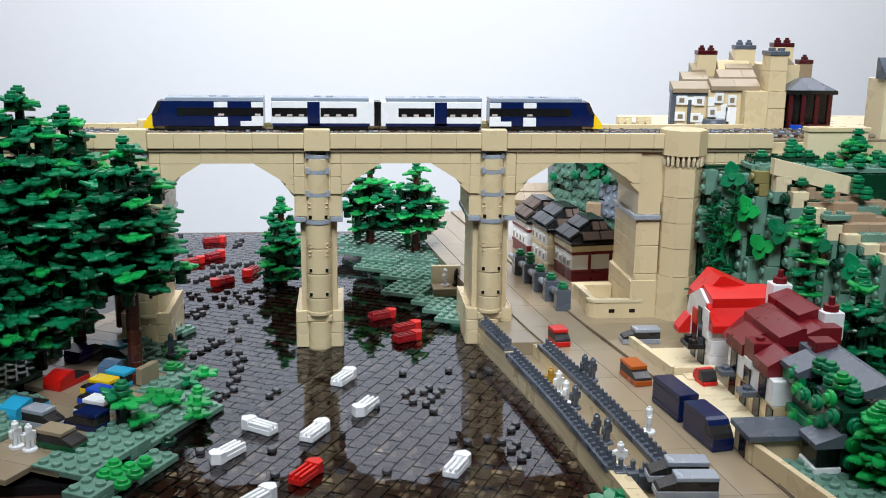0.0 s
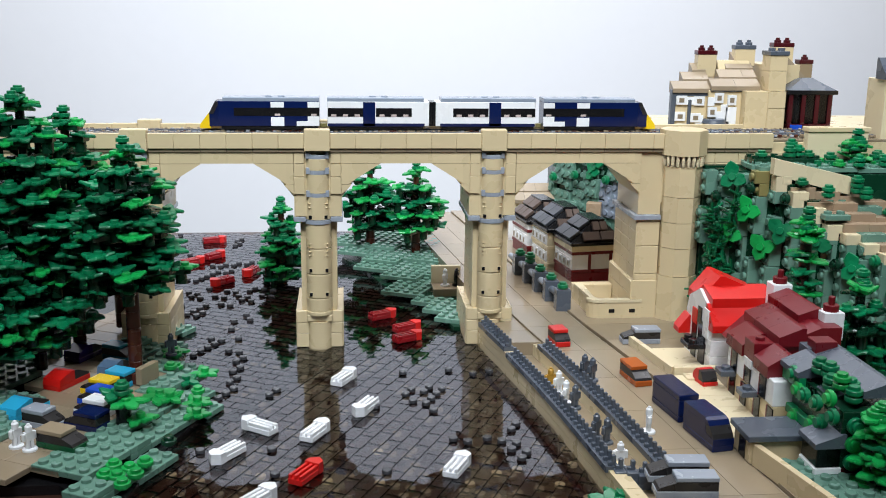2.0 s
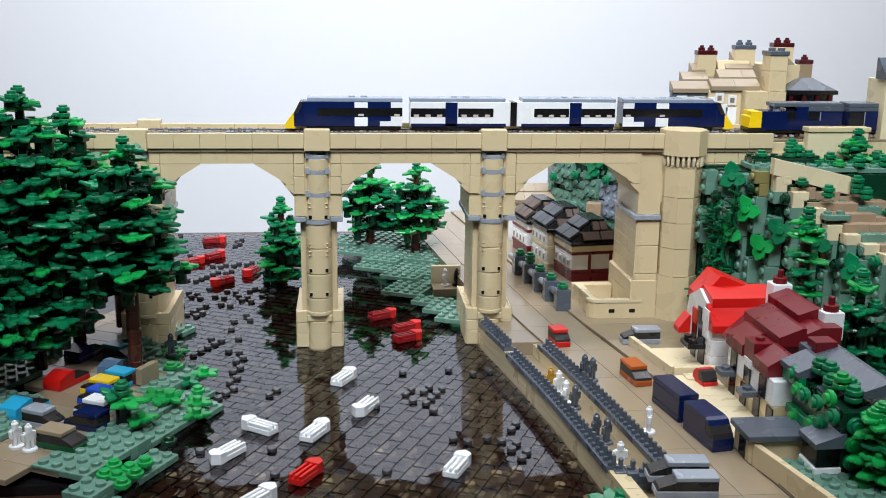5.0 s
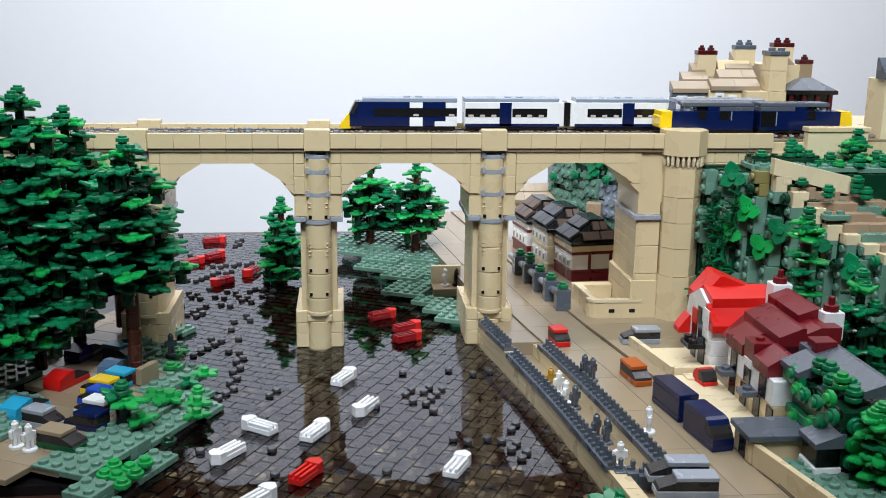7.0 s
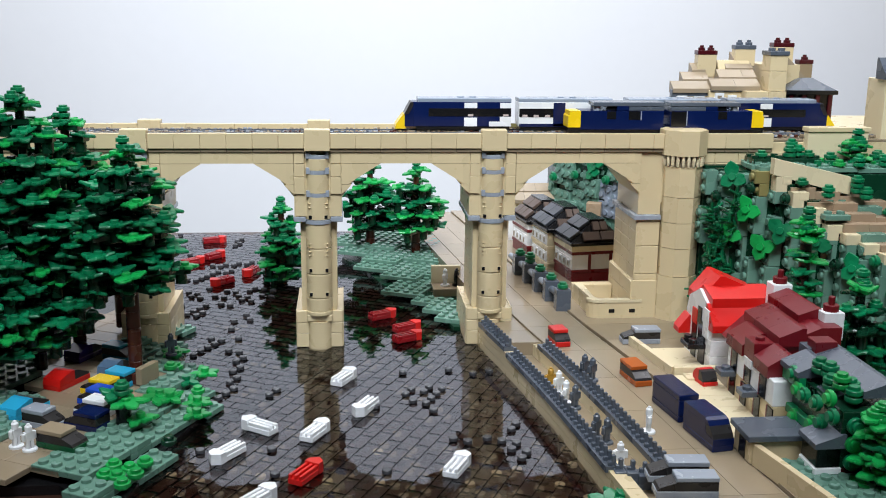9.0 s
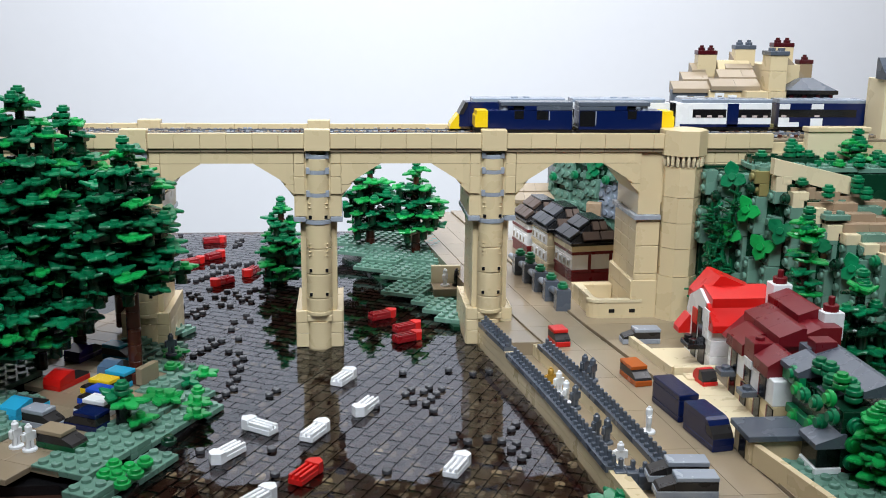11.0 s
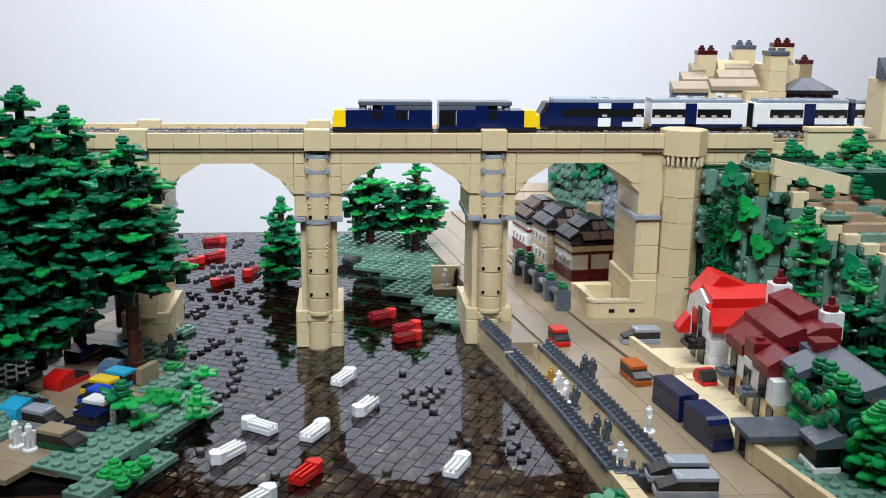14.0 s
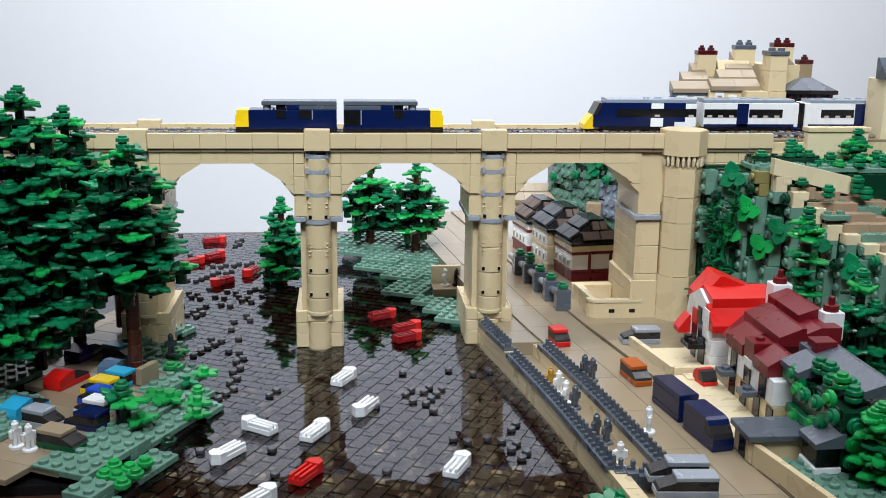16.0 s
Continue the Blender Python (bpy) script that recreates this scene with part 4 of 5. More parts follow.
def red_house():
    h = thing("house", "white toy-brick house with bright red stepped roof", "house", at(0, 0, 0))
    for z0, z1 in ((18.2, 27.6), (27.8, 37.2), (37.4, 44.0)):
        block("wall", h, WHITE, 223, 262, -107, -64, z0, z1)
    g = Geo()
    g.prism([(-106, 44), (-64, 44), (-68, 54), (-84, 62), (-99, 56)], "x", 222.8, 262)
    geo_part("gable", g, WHITE, h)
    slab_roof(h, RED, 222.4, 264, -110, -64, 43.0, 12, 11.5, "x", 1, -1, 4.0, 46)
    slab_roof(h, RED, 224.5, 262, -101, -64, 54.5, 17, 6.0, "x", 1, -1, 6.0, 50)
    g = Geo()
    g.prism([(223.6, 52), (223.6, 57), (234, 69.5), (236.5, 69.5), (258, 60), (258, 52)], "y", -86, -63)
    geo_part("cross_gable", g, RED, h)
    slab_roof(h, RED, 226, 260, -101, -62, 48.0, 22, 12.5, "x", 1, 1, 5.0, 42)
    g = Geo()
    g.prism([(216.0, 31), (223.2, 31), (223.2, 42.0), (222, 42.0), (216.0, 34)], "y", -72, -62)
    geo_part("porch_roof", g, RED, h)
    win(h, 223, -99, 37, 8, 17, WHITE, "w", "wall_panel", 1.0)
    win(h, 223, -88, 42, 6, 10, BLACK, "w", "window", 0.8)
    win(h, 223, -92.5, 31.5, 11, 13, SMOKE, "w", "window", 0.7)
    win(h, 223, -94, 18.6, 10, 12, SMOKE, "w", "door", 0.7, "smoked clear door")
    win(h, 223, -80, 18.6, 8, 24, BLACK, "w", "window", 0.5)
    win(h, 223, -80, 40, 8, 9, RED, "w", "wall_panel", 0.9)
    b = block("balcony", h, BLACK, 212.5, 223, -100, -86, 30.0, 33.0)
    for y in (-97, -89):
        part("stud", shared("dark_stud", lambda g: g.cyl(0, 0, 0, 2.6, 2.5, 12), BLACK), b, at(-1.5, y + 93, 3.0))
    # low garden wall and terrace
    t = thing("terrace_wall", "pale tan terrace with low walls before the red house", "terrace", at(0, 0, 0))
    block("terrace_floor", t, SAND, 202, 224, -108, -66, 18.2, 19.6)
    g = Geo()
    g.prism([(190.5, -53), (193.5, -53), (203.0, -107), (200.0, -111)], "z", 18.2, 23.6)
    geo_part("wall", g, SAND, t)
    block("wall", t, SAND, 201.5, 227, -111, -107.5, 18.2, 23.4)
    block("step", t, SAND, 206, 214, -121, -112, 18.2, 20.6)


red_house()


def dark_red_house():
    h = thing("house", "white and tan toy-brick house with dark red stepped roof", "house", at(0, 0, 0))
    block("plinth", h, TAN, 224, 268, -192, -133, 18.2, 32.0)
    block("wall", h, WHITE, 223.6, 268, -192, -132, 32.1, 45.0)
    g = Geo()
    g.prism([(226, 44), (268, 44), (268, 64), (257, 64), (240, 57)], "y", -168, -114)
    geo_part("gable", g, DRED, h)
    slab_roof(h, DRED, 222.5, 240, -153, -130.5, 44.5, 11, 8.4, "y", 1, -1, 6.0, 26)
    slab_roof(h, DRED, 222.5, 240, -186, -168, 44.5, 11, 8.4, "y", 1, -1, 6.0, 26)
    slab_roof(h, DRED, 234.5, 255, -170, -123, 55.0, 13, 6.5, "y", 1, -1, 5.0, 16)
    slab_roof(h, DRED, 252.0, 275, -152, -112, 61.0, 11, 5.4, "y", 1, -1, 5.0, 30)
    b = block("dormer", h, DRED, 223, 234, -167, -154, 46.0, 56.0)
    part("stud", shared("red_stud", lambda g: g.cyl(0, 0, 0, 1.8, 2.5, 12), DRED), b, at(0, 0, 10.0))
    win(h, 225, -160.5, 41.5, 9, 4.5, WHITE, "w", "window_head", 2.4)
    for y in (-142, -160.5, -180):
        win(h, 223.6, y, 32.6, 7, 11, SMOKE, "w", "window", 0.7)
        win(h, 223.7, y + 3.9, 32.6, 0.9, 11, DRED, "w", "window_frame", 0.9)
    for y in (-141, -156.5, -174, -190):
        win(h, 224, y, 18.6, 6.5, 12.4, SMOKE, "w", "door", 0.7, "smoked clear door")
        win(h, 224.1, y + 3.7, 18.6, 0.9, 12.4, DRED, "w", "door_frame", 0.9)
    for y in (-140, -170):
        a = block("awning", h, DGREY, 215.5, 224, y - 4.5, y + 4.5, 30.0, 33.0, label="dark grey awning plate")
        part("stud", shared("grey_stud", lambda g: g.cyl(0, 0, 0, 1.8, 2.5, 12), DGREY), a, at(0, 0, 3.0))
    for x, y, z in ((261, -106, 56), (268, -154, 54)):
        g = Geo()
        g.box(x - 5.5, x + 5.5, y - 5, y + 5, z, z + 15, 0.3)
        c = geo_part("chimney", g, WHITE, h)
        g = Geo()
        g.cyl(x, y, z + 15, z + 18.4, 4.0, 16)
        g.cyl(x, y, z + 18.3, z + 22.6, 1.7, 12)
        geo_part("chimney_pot", g, DRED, c)
    b = block("dormer", h, DRED, 244, 255, -190, -180, 50, 64)
    part("stud", shared("red_stud", lambda g: g.cyl(0, 0, 0, 1.8, 2.5, 12), DRED), b, at(0, 0, 12.0))
    f = thing("forecourt", "pale tan paved forecourt before the dark red house", "pavement", at(0, 0, 0))
    for y in range(-208, -124, 16):
        block("tile", f, SAND, 201, 224, y + 0.1, y + 15.9, 18.2, 19.4, c=0.2)


dark_red_house()


def round_bush(x, y, z, n, mat, parent=None, side=False, rz=0):
    """A stack of small round plates; on its side it points out of a wall."""
    def build(g):
        for k in range(n):
            g.cyl(0, 0, k * 3.2, k * 3.2 + 1.3, 2.6, 12)
            g.cyl(0, 0, k * 3.2 + 1.2, k * 3.2 + 3.2, 3.9, 14)
        g.cyl(0, 0, n * 3.2, n * 3.2 + 1.7, 2.5, 12)
        g.cyl(0, 0, n * 3.2 + 1.6, n * 3.2 + 1.75, 1.4, 10)
    me = shared(("round_bush", n), build, mat)
    if parent is not None:
        return part("round_plate", me, parent, at(x, y, z, 90 if side else 0, 0, rz))
    return tagged(part("bush", me, None, at(x, y, z, 90 if side else 0, 0, rz)), "small round green toy-brick bush", "bush", "round bushes")


def flower_leaf(x, y, z, mat, rz=0, r=7.5, rx=0):
    def build(g):
        leaf_shape(g, 5, r, random.Random(9), False)
        g.cyl(0, 0, 1.0, 3.6, 2.4, 12)
    return tagged(part("leaf_plant", shared(("leaf_plant", r), build, mat), None, at(x, y, z, rx, 0, rz)), "small three-lobed green leaf plant", "plant", "leaf plants")


def ivy_house():
    h = thing("house", "dark green creeper-covered house with grey slate roof", "house", at(0, 0, 0))
    block("wall", h, DGREEN, 233, 262, -243, -193, 18.2, 50.0)
    block("creeper", h, GREEN, 229.6, 233, -206, -187, 46.0, 52.0)
    block("creeper", h, GREEN, 229.4, 233, -236, -194, 31.0, 35.5)
    slab_roof(h, DGREY, 228.5, 250, -206, -186, 52.0, 13, 6.0, "y", 1, -1, 2.6, 22)
    slab_roof(h, DGREY, 234, 258, -228, -212, 46.5, 14, 7.0, "y", 1, -1, 3.0, 16)
    slab_roof(h, DGREY, 243, 275, -240, -182, 55.0, 13, 5.0, "y", 1, -1, 3.0, 70)
    block("ridge", h, DGREY, 242, 254, -186, -176, 54.0, 60.0)
    block("base_course", h, MAROON, 232.2, 262, -243.4, -193, 18.1, 24.0, label="dark maroon base course")
    for y, z in ((-198, 26), (-210, 26), (-222, 26), (-200, 41.5), (-212, 41.5)):
        w = win(h, 233, y, z, 9, 9, SMOKE, "w", "window", 0.6)
        part("glazing_bar", shared("glazing_bar", lambda g: g.box(-0.25, 0.25, -0.4, 0.4, 0, 9, 0.05), BLACK), w, at(-0.4, 0, 0))
    knob = {m.name: shared(("round_bush", 1), lambda g: g.cyl(0, 0, 0, 1.3, 2.6, 12).cyl(0, 0, 1.2, 3.2, 3.9, 14).cyl(0, 0, 3.2, 4.9, 2.5, 12), m) for m in (GREEN, LIME)}
    for y, z, m in ((-188, 34, GREEN), (-205, 46, LIME), (-212, 46, GREEN), (-224, 47, GREEN), (-236, 54, LIME), (-204, 32, LIME), (-222, 36, LIME), (-199, 52, GREEN), (-230, 40, GREEN), (-240, 47, GREEN), (-217, 29, GREEN)):
        part("round_plate", knob[m.name], h, at(231.8, y, z, 0, -90, 0))
    for x, y, z, m in ((238, -208, 55, GREEN), (240, -214, 55, GREEN), (237, -222, 52, GREEN), (242, -230, 53, GREEN), (240, -237, 52, GREEN), (237, -231, 56, LIME)):
        part("round_plate", knob[m.name], h, at(x, y, z))
        part("round_plate", knob[m.name], h, at(x, y, z + 3.2))
    rng = random.Random(8)
    for k in range(12):
        m = rng.choice((GREEN, GREEN, LIME))
        part("round_plate", knob[m.name], h, at(238 + (k % 4) * 7, -243.2, 28 + (k // 4) * 9 + rng.uniform(-2, 2), 90, 0, 0))
    # bay window
    b = part("bay_window", block_mesh(11, 15, 9, SMOKE), h, at(228, -236, 24.5))
    part("sill", block_mesh(12.5, 16, 3.0, WHITE), b, at(0, 0, -3.2), "white sill")
    g = Geo()
    g.prism([(-7, 9.1), (7, 9.1), (7, 15.6), (5.5, 15.6), (-7, 11.4)], "y", -8.6, 8.6)
    geo_part("bay_roof", g, DGREY, b, None, "dark grey sloping roof")
    k = thing("kiosk", "low tan kiosk with flat dark grey roof", "building", at(0, 0, 0))
    block("wall", k, TAN, 201, 228, -223, -203.5, 17.2, 28.6)
    block("roof", k, DGREY, 199, 229, -225, -202, 28.7, 31.6)
    win(k, 201, -214, 17.5, 7, 9.5, BLACK, "w", "door", 0.5)
    w = thing("garden_wall", "long tan garden wall of smooth slabs", "wall", at(0, 0, 0))
    for i in range(3):
        ya, yb = -224 - i * 26, -224 - (i + 1) * 26
        g = Geo()
        xa, xb = 202 + i * 5.2, 202 + (i + 1) * 5.2
        g.prism([(xa, ya), (xa + 3.2, ya), (xb + 3.2, yb + 0.3), (xb, yb + 0.3)], "z", 17.2, 27.4)
        geo_part("slab", g, TAN, w)
    lawn = thing("garden_lawn", "sand green studded garden lawn behind the tan wall", "lawn", at(0, 0, 0))
    me = block_mesh(15.8, 15.8, 3.2, SGREEN, True)
    for i in range(2):
        for j in range(4):
            part("plate", me, lawn, at(218 + i * 16 + j * 3.4, -236 - j * 16, 18.2))


ivy_house()


# ---- cliff beside the tower ----
def cliff():
    """A wall of sideways bricks that steps back eight by eight, studs to the west; a path climbs along its top."""
    root = tagged(new("cliff"), "steep stepped cliff of sideways sand green studded bricks", "cliff", "", "structure")
    rng = random.Random(21)

    def side(n, mat):
        def build(g):
            g.box(0, 15, -7.9, 0, 0, n * 8 - 0.15, 0.3)
            for j in range(n):
                g.cyl(0, 0, 0, 1.9, 2.5, 14, mat=mt(0.1, -4, 4 + j * 8, 0, -90))
        return shared(("brick", n, "sideways"), build, mat)
    for k in range(18):
        x0, y0 = 250 + 8 * k, -4 - 8 * k
        top = PATH_TOP(k) - (3 if k >= 4 else 0)
        z = 16 + rng.choice((0, 3.2))
        if k > 7:
            z = max(z, 30)
        while z < top - 6:
            n = min(rng.choice((1, 2, 2, 2, 3)), max(1, int((top - z) / 8)))
            m = rng.choice((SGREEN,) * 9 + (OLIVE, DGREEN))
            part("brick", side(n, m), root, at(x0 + rng.choice((-3.2, -1.6, 0, 0, 3.2)), y0, z))
            z += n * 8
        g = Geo()
        g.box(x0 + 6, x0 + 16 if k >= 4 else 640, y0 - 8, y0, -5, top - 2, 0.2)
        if k >= 4:
            g.box(x0 + 16, 640, y0 - 8, y0, -5, top - (45 if k < 12 else 4), 0.2)
        geo_part("cliff_core", g, DGREEN, root)
    g = Geo()
    g.box(250, 640, -4, 3, -5, 122, 0.2)
    geo_part("cliff_core", g, DGREEN, root)
    # brown bank of smooth bricks between the path and the upper wall
    brick = {m.name: block_mesh(15.9, 9.8, 32, m, c=0.2) for m in (BANK, SGREEN)}
    for i in range(10):
        for j in range(8):
            x, y = 282 + i * 16 + (j % 2) * 8, -42 - j * 8
            foot = 246 - x
            if y < foot + 5:
                continue
            zp, zw = PATH_TOP(max(4, (x - 250) / 8)), 123 - (x - 280) * 0.23
            z = zp + (zw - zp) * ((y - foot) / (-36 - foot)) ** 0.75
            m = rng.choice((BANK, BANK, BANK, BANK, BANK, SGREEN))
            part("brick", brick[m.name], root, at(x, y + 1, z - 32))
            if rng.random() < 0.30:
                part("ledge_plate", block_mesh(rng.choice((15.8, 23.8)), 11.8, 3.2, SGREEN, True), root, at(x + rng.uniform(-3, 3), y - 3.5, z - rng.choice((3.2, 9.6, 0)), 0, 0, rng.choice((0, 0, -27))))
    ledge = block_mesh(15.8, 7.8, 3.2, SGREEN, True)
    for k in range(12, 18):
        for i in range(6):
            part("ledge_plate", ledge, root, at(268 + 8 * k + i * 16, -8 - 8 * k, PATH_TOP(k) - 5 + rng.choice((0, 0, 3.2))))


def PATH_TOP(k):
    """Height of the path over the k-th step of the cliff."""
    return 123.0 if k < 4 else (121.0 - 8.5 * (k - 4) if k < 7 else 95.5 - 4.2 * (k - 7))


cliff()


def cliff_paths():
    p = thing("cliff_path", "pale tan stepped path and sloping wall climbing the cliff", "path", at(0, 0, 0))
    g = Geo()
    g.prism([(279, 132.2), (329, 120.6), (329, 109.5), (279, 122.2)], "y", -44, -38)
    geo_part("wall", g, SAND, p)
    for k in range(4, 13):
        x0, y0, z = 250 + 8 * k, -4 - 8 * k, PATH_TOP(k)
        block("step", p, SAND, x0 - 1.0, x0 + (8.0 if k < 7 else 12.0), y0 - 8.0, y0, z - (9.6 if k < 8 else 6.4), z, c=0.25)
        if k < 7:
            block("step", p, SAND, x0 + 3.0, x0 + 9.0, y0 - 8.2, y0, z - 4.6, z - 4.2 + 4.4, c=0.2)
    lawn = thing("upper_lawn", "sand green studded lawn on top of the cliff", "lawn", at(0, 0, 0))
    me = block_mesh(31.8, 15.8, 3.2, SGREEN, True)
    for i in range(5):
        for j in range(2):
            part("plate", me, lawn, at(290 + i * 32, -10 - j * 16, 122.5 - i * 0.6))
    hedge = thing("hedge", "low dark green studded hedge at the cliff top", "hedge", at(0, 0, 0))
    block("plate", hedge, DGREEN, 274, 318, -24, -8, 125.9, 129.1, True)
    block("plate", hedge, SGREEN, 272, 304, -26, -10, 122.4, 125.6, True)
    for x, y, n, m in ((281, -18, 1, GREEN), (299, -19, 2, GREEN), (306, -16, 2, GREEN), (312, -18, 1, GREEN), (303, -12, 3, GREEN)):
        round_bush(x, y, 129.0, n, m)
    rng = random.Random(31)
    for k in range(16):
        x = rng.uniform(315, 372)
        (flower_leaf if rng.random() < 0.55 else lambda a, b, c, m, r: round_bush(a, b, c, rng.choice((1, 2)), m))(x, rng.uniform(-34, -10), 124.8, rng.choice((GREEN, LIME, GREEN)), rng.uniform(0, 360))
    # round plates and leaves pressed onto the studs of the cliff
    for k, z, m in ((1, 104, DGREEN), (3, 100, DGREEN), (3, 112, DGREEN), (4, 70, DGREEN), (5, 108, DGREEN), (8, 72, DGREEN), (9, 66, GREEN), (10, 78, GREEN), (11, 74, GREEN), (12, 66, GREEN), (11, 60, GREEN)):
        tagged(part("bush", shared(("round_bush", 1), lambda g: g.cyl(0, 0, 0, 1.3, 2.6, 12).cyl(0, 0, 1.2, 3.2, 3.9, 14).cyl(0, 0, 3.2, 4.9, 2.5, 12), m), None, at(248 + 8 * k, -8 - 8 * k, z, 0, -90)),
               "small round green toy-brick bush", "bush", "round bushes")
    for k, z, m in ((2, 118, GREEN), (3, 98, LIME), (2, 82, LIME), (5, 88, GREEN), (4, 76, LIME), (7, 84, GREEN), (9, 72, GREEN)):
        tagged(part("leaf_plant", shared(("cliff_leaf", 8), lambda g: leaf_shape(g, 3, 9.5, random.Random(4), True), m), None, at(244 + 8 * k, -10 - 8 * k, z, 74, 20 * math.sin(k), -52 + 9 * (k % 3))),
               "three-lobed green leaf plant on the cliff", "plant", "leaf plants")
    for x, y, z, n, m in ((309, -56, 110, 2, GREEN), (331, -48, 111, 3, GREEN), (335, -53, 108, 2, GREEN), (296, -47, 116, 1, GREEN), (348, -58, 99, 1, GREEN)):
        round_bush(x, y, z, n, m)
    # climbing stems beside the tower, their short bars pointing out
    for k in range(18):
        v = thing("creeper", "dark green climbing stem with short side shoots", "plant", at(246 + k * 0.35 + rng.uniform(-3, 14), -16 - rng.uniform(0, 16), 24 + k * 3.9), "climbing stems")
        m = rng.choice((GREEN, GREEN, CREEP))
        g = Geo()
        ring = [[(math.sin(i * 0.45 + k) * 2.5 + 1.15 * math.cos(q * math.pi / 4), -math.cos(i * 0.5) * 1.5 + 1.15 * math.sin(q * math.pi / 4), i * 2.8) for q in range(8)] for i in range(9)]
        g.add([p for r in ring for p in r], [(i * 8 + q, i * 8 + (q + 1) % 8, i * 8 + 8 + (q + 1) % 8, i * 8 + 8 + q) for i in range(8) for q in range(8)] + [tuple(range(8)), tuple(range(64, 72))])
        geo_part("stem", g, m, v)
        for i in range(9):
            g = Geo()
            g.cyl(0, 0, 0, rng.uniform(6.5, 9.5), 0.85, 8, 0.75)
            geo_part("shoot", g, m, v, at(math.sin(i * 0.45 + k) * 2.5, -1, i * 2.2, 0, rng.uniform(-105, -62), rng.uniform(-75, 85)))


CREEP = plastic("deep_green_plastic", (0.002, 0.085, 0.03), 0.26, 0.1)
cliff_paths()

tree(282, -90, 40, 110, 10, 60, 41, "small bright green conifer on the cliff", [GREEN, LIME, LIME], 3.4, DBROWN, 5)
tree(291, -140, 20, 86, 21, 34, 42, FIR, [GREEN, DGREEN, GREEN, LIME], trunk_mat=BLACK)
tree(276, -228, 18, 62, 18, 22, 43, FIR, [GREEN, DGREEN, LIME], trunk_mat=BLACK)
tree(345, -16, 124, 146, 12, 127, 44, "small bright green bush tree on the cliff top", [GREEN, LIME], 3.0, levels=3)
tree(316, -150, 20, 84, 22, 24, 45, FIR, [GREEN, DGREEN, GREEN], trunk_mat=BLACK)
tree(296, -196, 18, 78, 20, 24, 46, FIR, [GREEN, DGREEN, LIME], 3.0)
tree(257, -256, 18, 64, 15, 24, 47, FIR, [GREEN, DGREEN, LIME], trunk_mat=BLACK)
tree(244, -255, 18, 58, 12, 24, 48, "small bright green leafy tree in the walled garden", [LIME, GREEN, LIME], 3.0, BLACK, 4)
# ---- houses on the hill behind the far end of the viaduct ----
def hill():
    g = Geo()
    g.box(245, 640, 60, 200, -5, 133.4, 0.5)
    tagged(geo_part("hill", g, TAN), "tan block hill carrying the upper houses", "hill", "", "structure")


hill()


def castle_house():
    h = thing("house", "tan toy-brick manor with brown tiered roof and tall chimneys", "house", at(0, 0, -3.6))
    block("wall", h, TAN, 252, 276, 74, 81, 137, 166)
    block("wall", h, TAN, 276, 303, 71, 118, 137, 168)
    block("corner_post", h, DGREY, 249.5, 253, 73, 78, 137, 168, label="dark grey corner post")
    block("eave_band", h, DGREY, 252, 277, 73.2, 76, 163.5, 167, label="dark grey eave band")
    block("eave_band", h, DGREY, 277, 303, 70.2, 74, 167, 169, label="dark grey eave band")
    block("drain_pipe", h, DGREY, 262, 264.5, 72.6, 74.2, 138, 161)
    for x, z in ((257, 157.5), (270, 157), (256.5, 146), (268, 145), (258, 137.5)):
        framed_window(h, x, 74, z, 7.6, 6.4, "s")
    win(h, 264, 74, 157.5, 6, 5.5, WHITE, "s", "window", 1.0)
    for x, z in ((283.5, 159), (293, 157.5), (279, 149)):
        framed_window(h, x, 71, z, 6.4, 7.2, "s")
    for x, z, w, hh in ((278, 157, 5, 6), (288, 153, 5, 5), (293, 143, 8, 13), (286, 143, 8, 10), (271, 138, 6, 12), (285, 138, 14, 8)):
        win(h, x, 71 if x > 275 else 74, z, w, hh, WHITE, "s", "white_panel", 0.8)
    g = Geo()
    g.cyl(0, 0, 0, 3.0, 8.5, 24, 7.5)
    geo_part("canopy", g, DGREY, h, at(280, 68, 145))
    ROOF = plastic("brown_tan_roof_plastic", (0.31, 0.24, 0.16), 0.35)
    for k in range(3):
        slab_roof(h, ROOF, 250 + 9.5 * k, 279, 72 + 8.5 * k, 118, 166 + 6.0 * k, 8.5, 6.0, "x", 1, -1, 3.0, 29)
    for k in range(4):
        slab_roof(h, ROOF, 277 + 8 * k, 313, 69 + 8.5 * k, 118, 168 + 6.0 * k, 8.5, 6.0, "x", 1, -1, 3.0, 18)
    g = Geo()
    g.prism([(78, 167), (118, 167), (100, 188), (92, 188)], "x", 288, 312)
    geo_part("gable", g, TAN, h)
    block("tower_block", h, TAN, 300, 318, 62, 80, 137, 168)
    for z0, z1 in ((137, 156), (156.2, 168), (168.2, 182), (182.2, 193)):
        block("stack_block", h, TAN, 316, 329, 61 if z0 < 160 else 63, 77, z0, z1)
    block("chimney_cap", h, DGREY, 315.4, 329.6, 62, 78, 193, 196.0)
    for x in (319, 326):
        part("stud", shared("grey_stud2", lambda g: g.cyl(0, 0, 0, 2.2, 2.5, 12), DGREY), h, at(x, 69, 196))
    chimney(h, 280, 94, 176, 16, 14, TAN, 2, MAROON)
    chimney(h, 309, 96, 184, 12, 15, TAN, 2, DGREY)
    chimney(h, 336, 92, 176, 22, 15, TAN, 2, MAROON)
    block("wall", h, TAN, 318, 345, 78, 118, 137, 186)
    slab_roof(h, ROOF, 326, 352, 78, 118, 172, 9, 9, "y", 2, 1, 3.0, 40)
    block("low_wall", h, TAN, 290, 316, 58, 61, 137, 142)


castle_house()


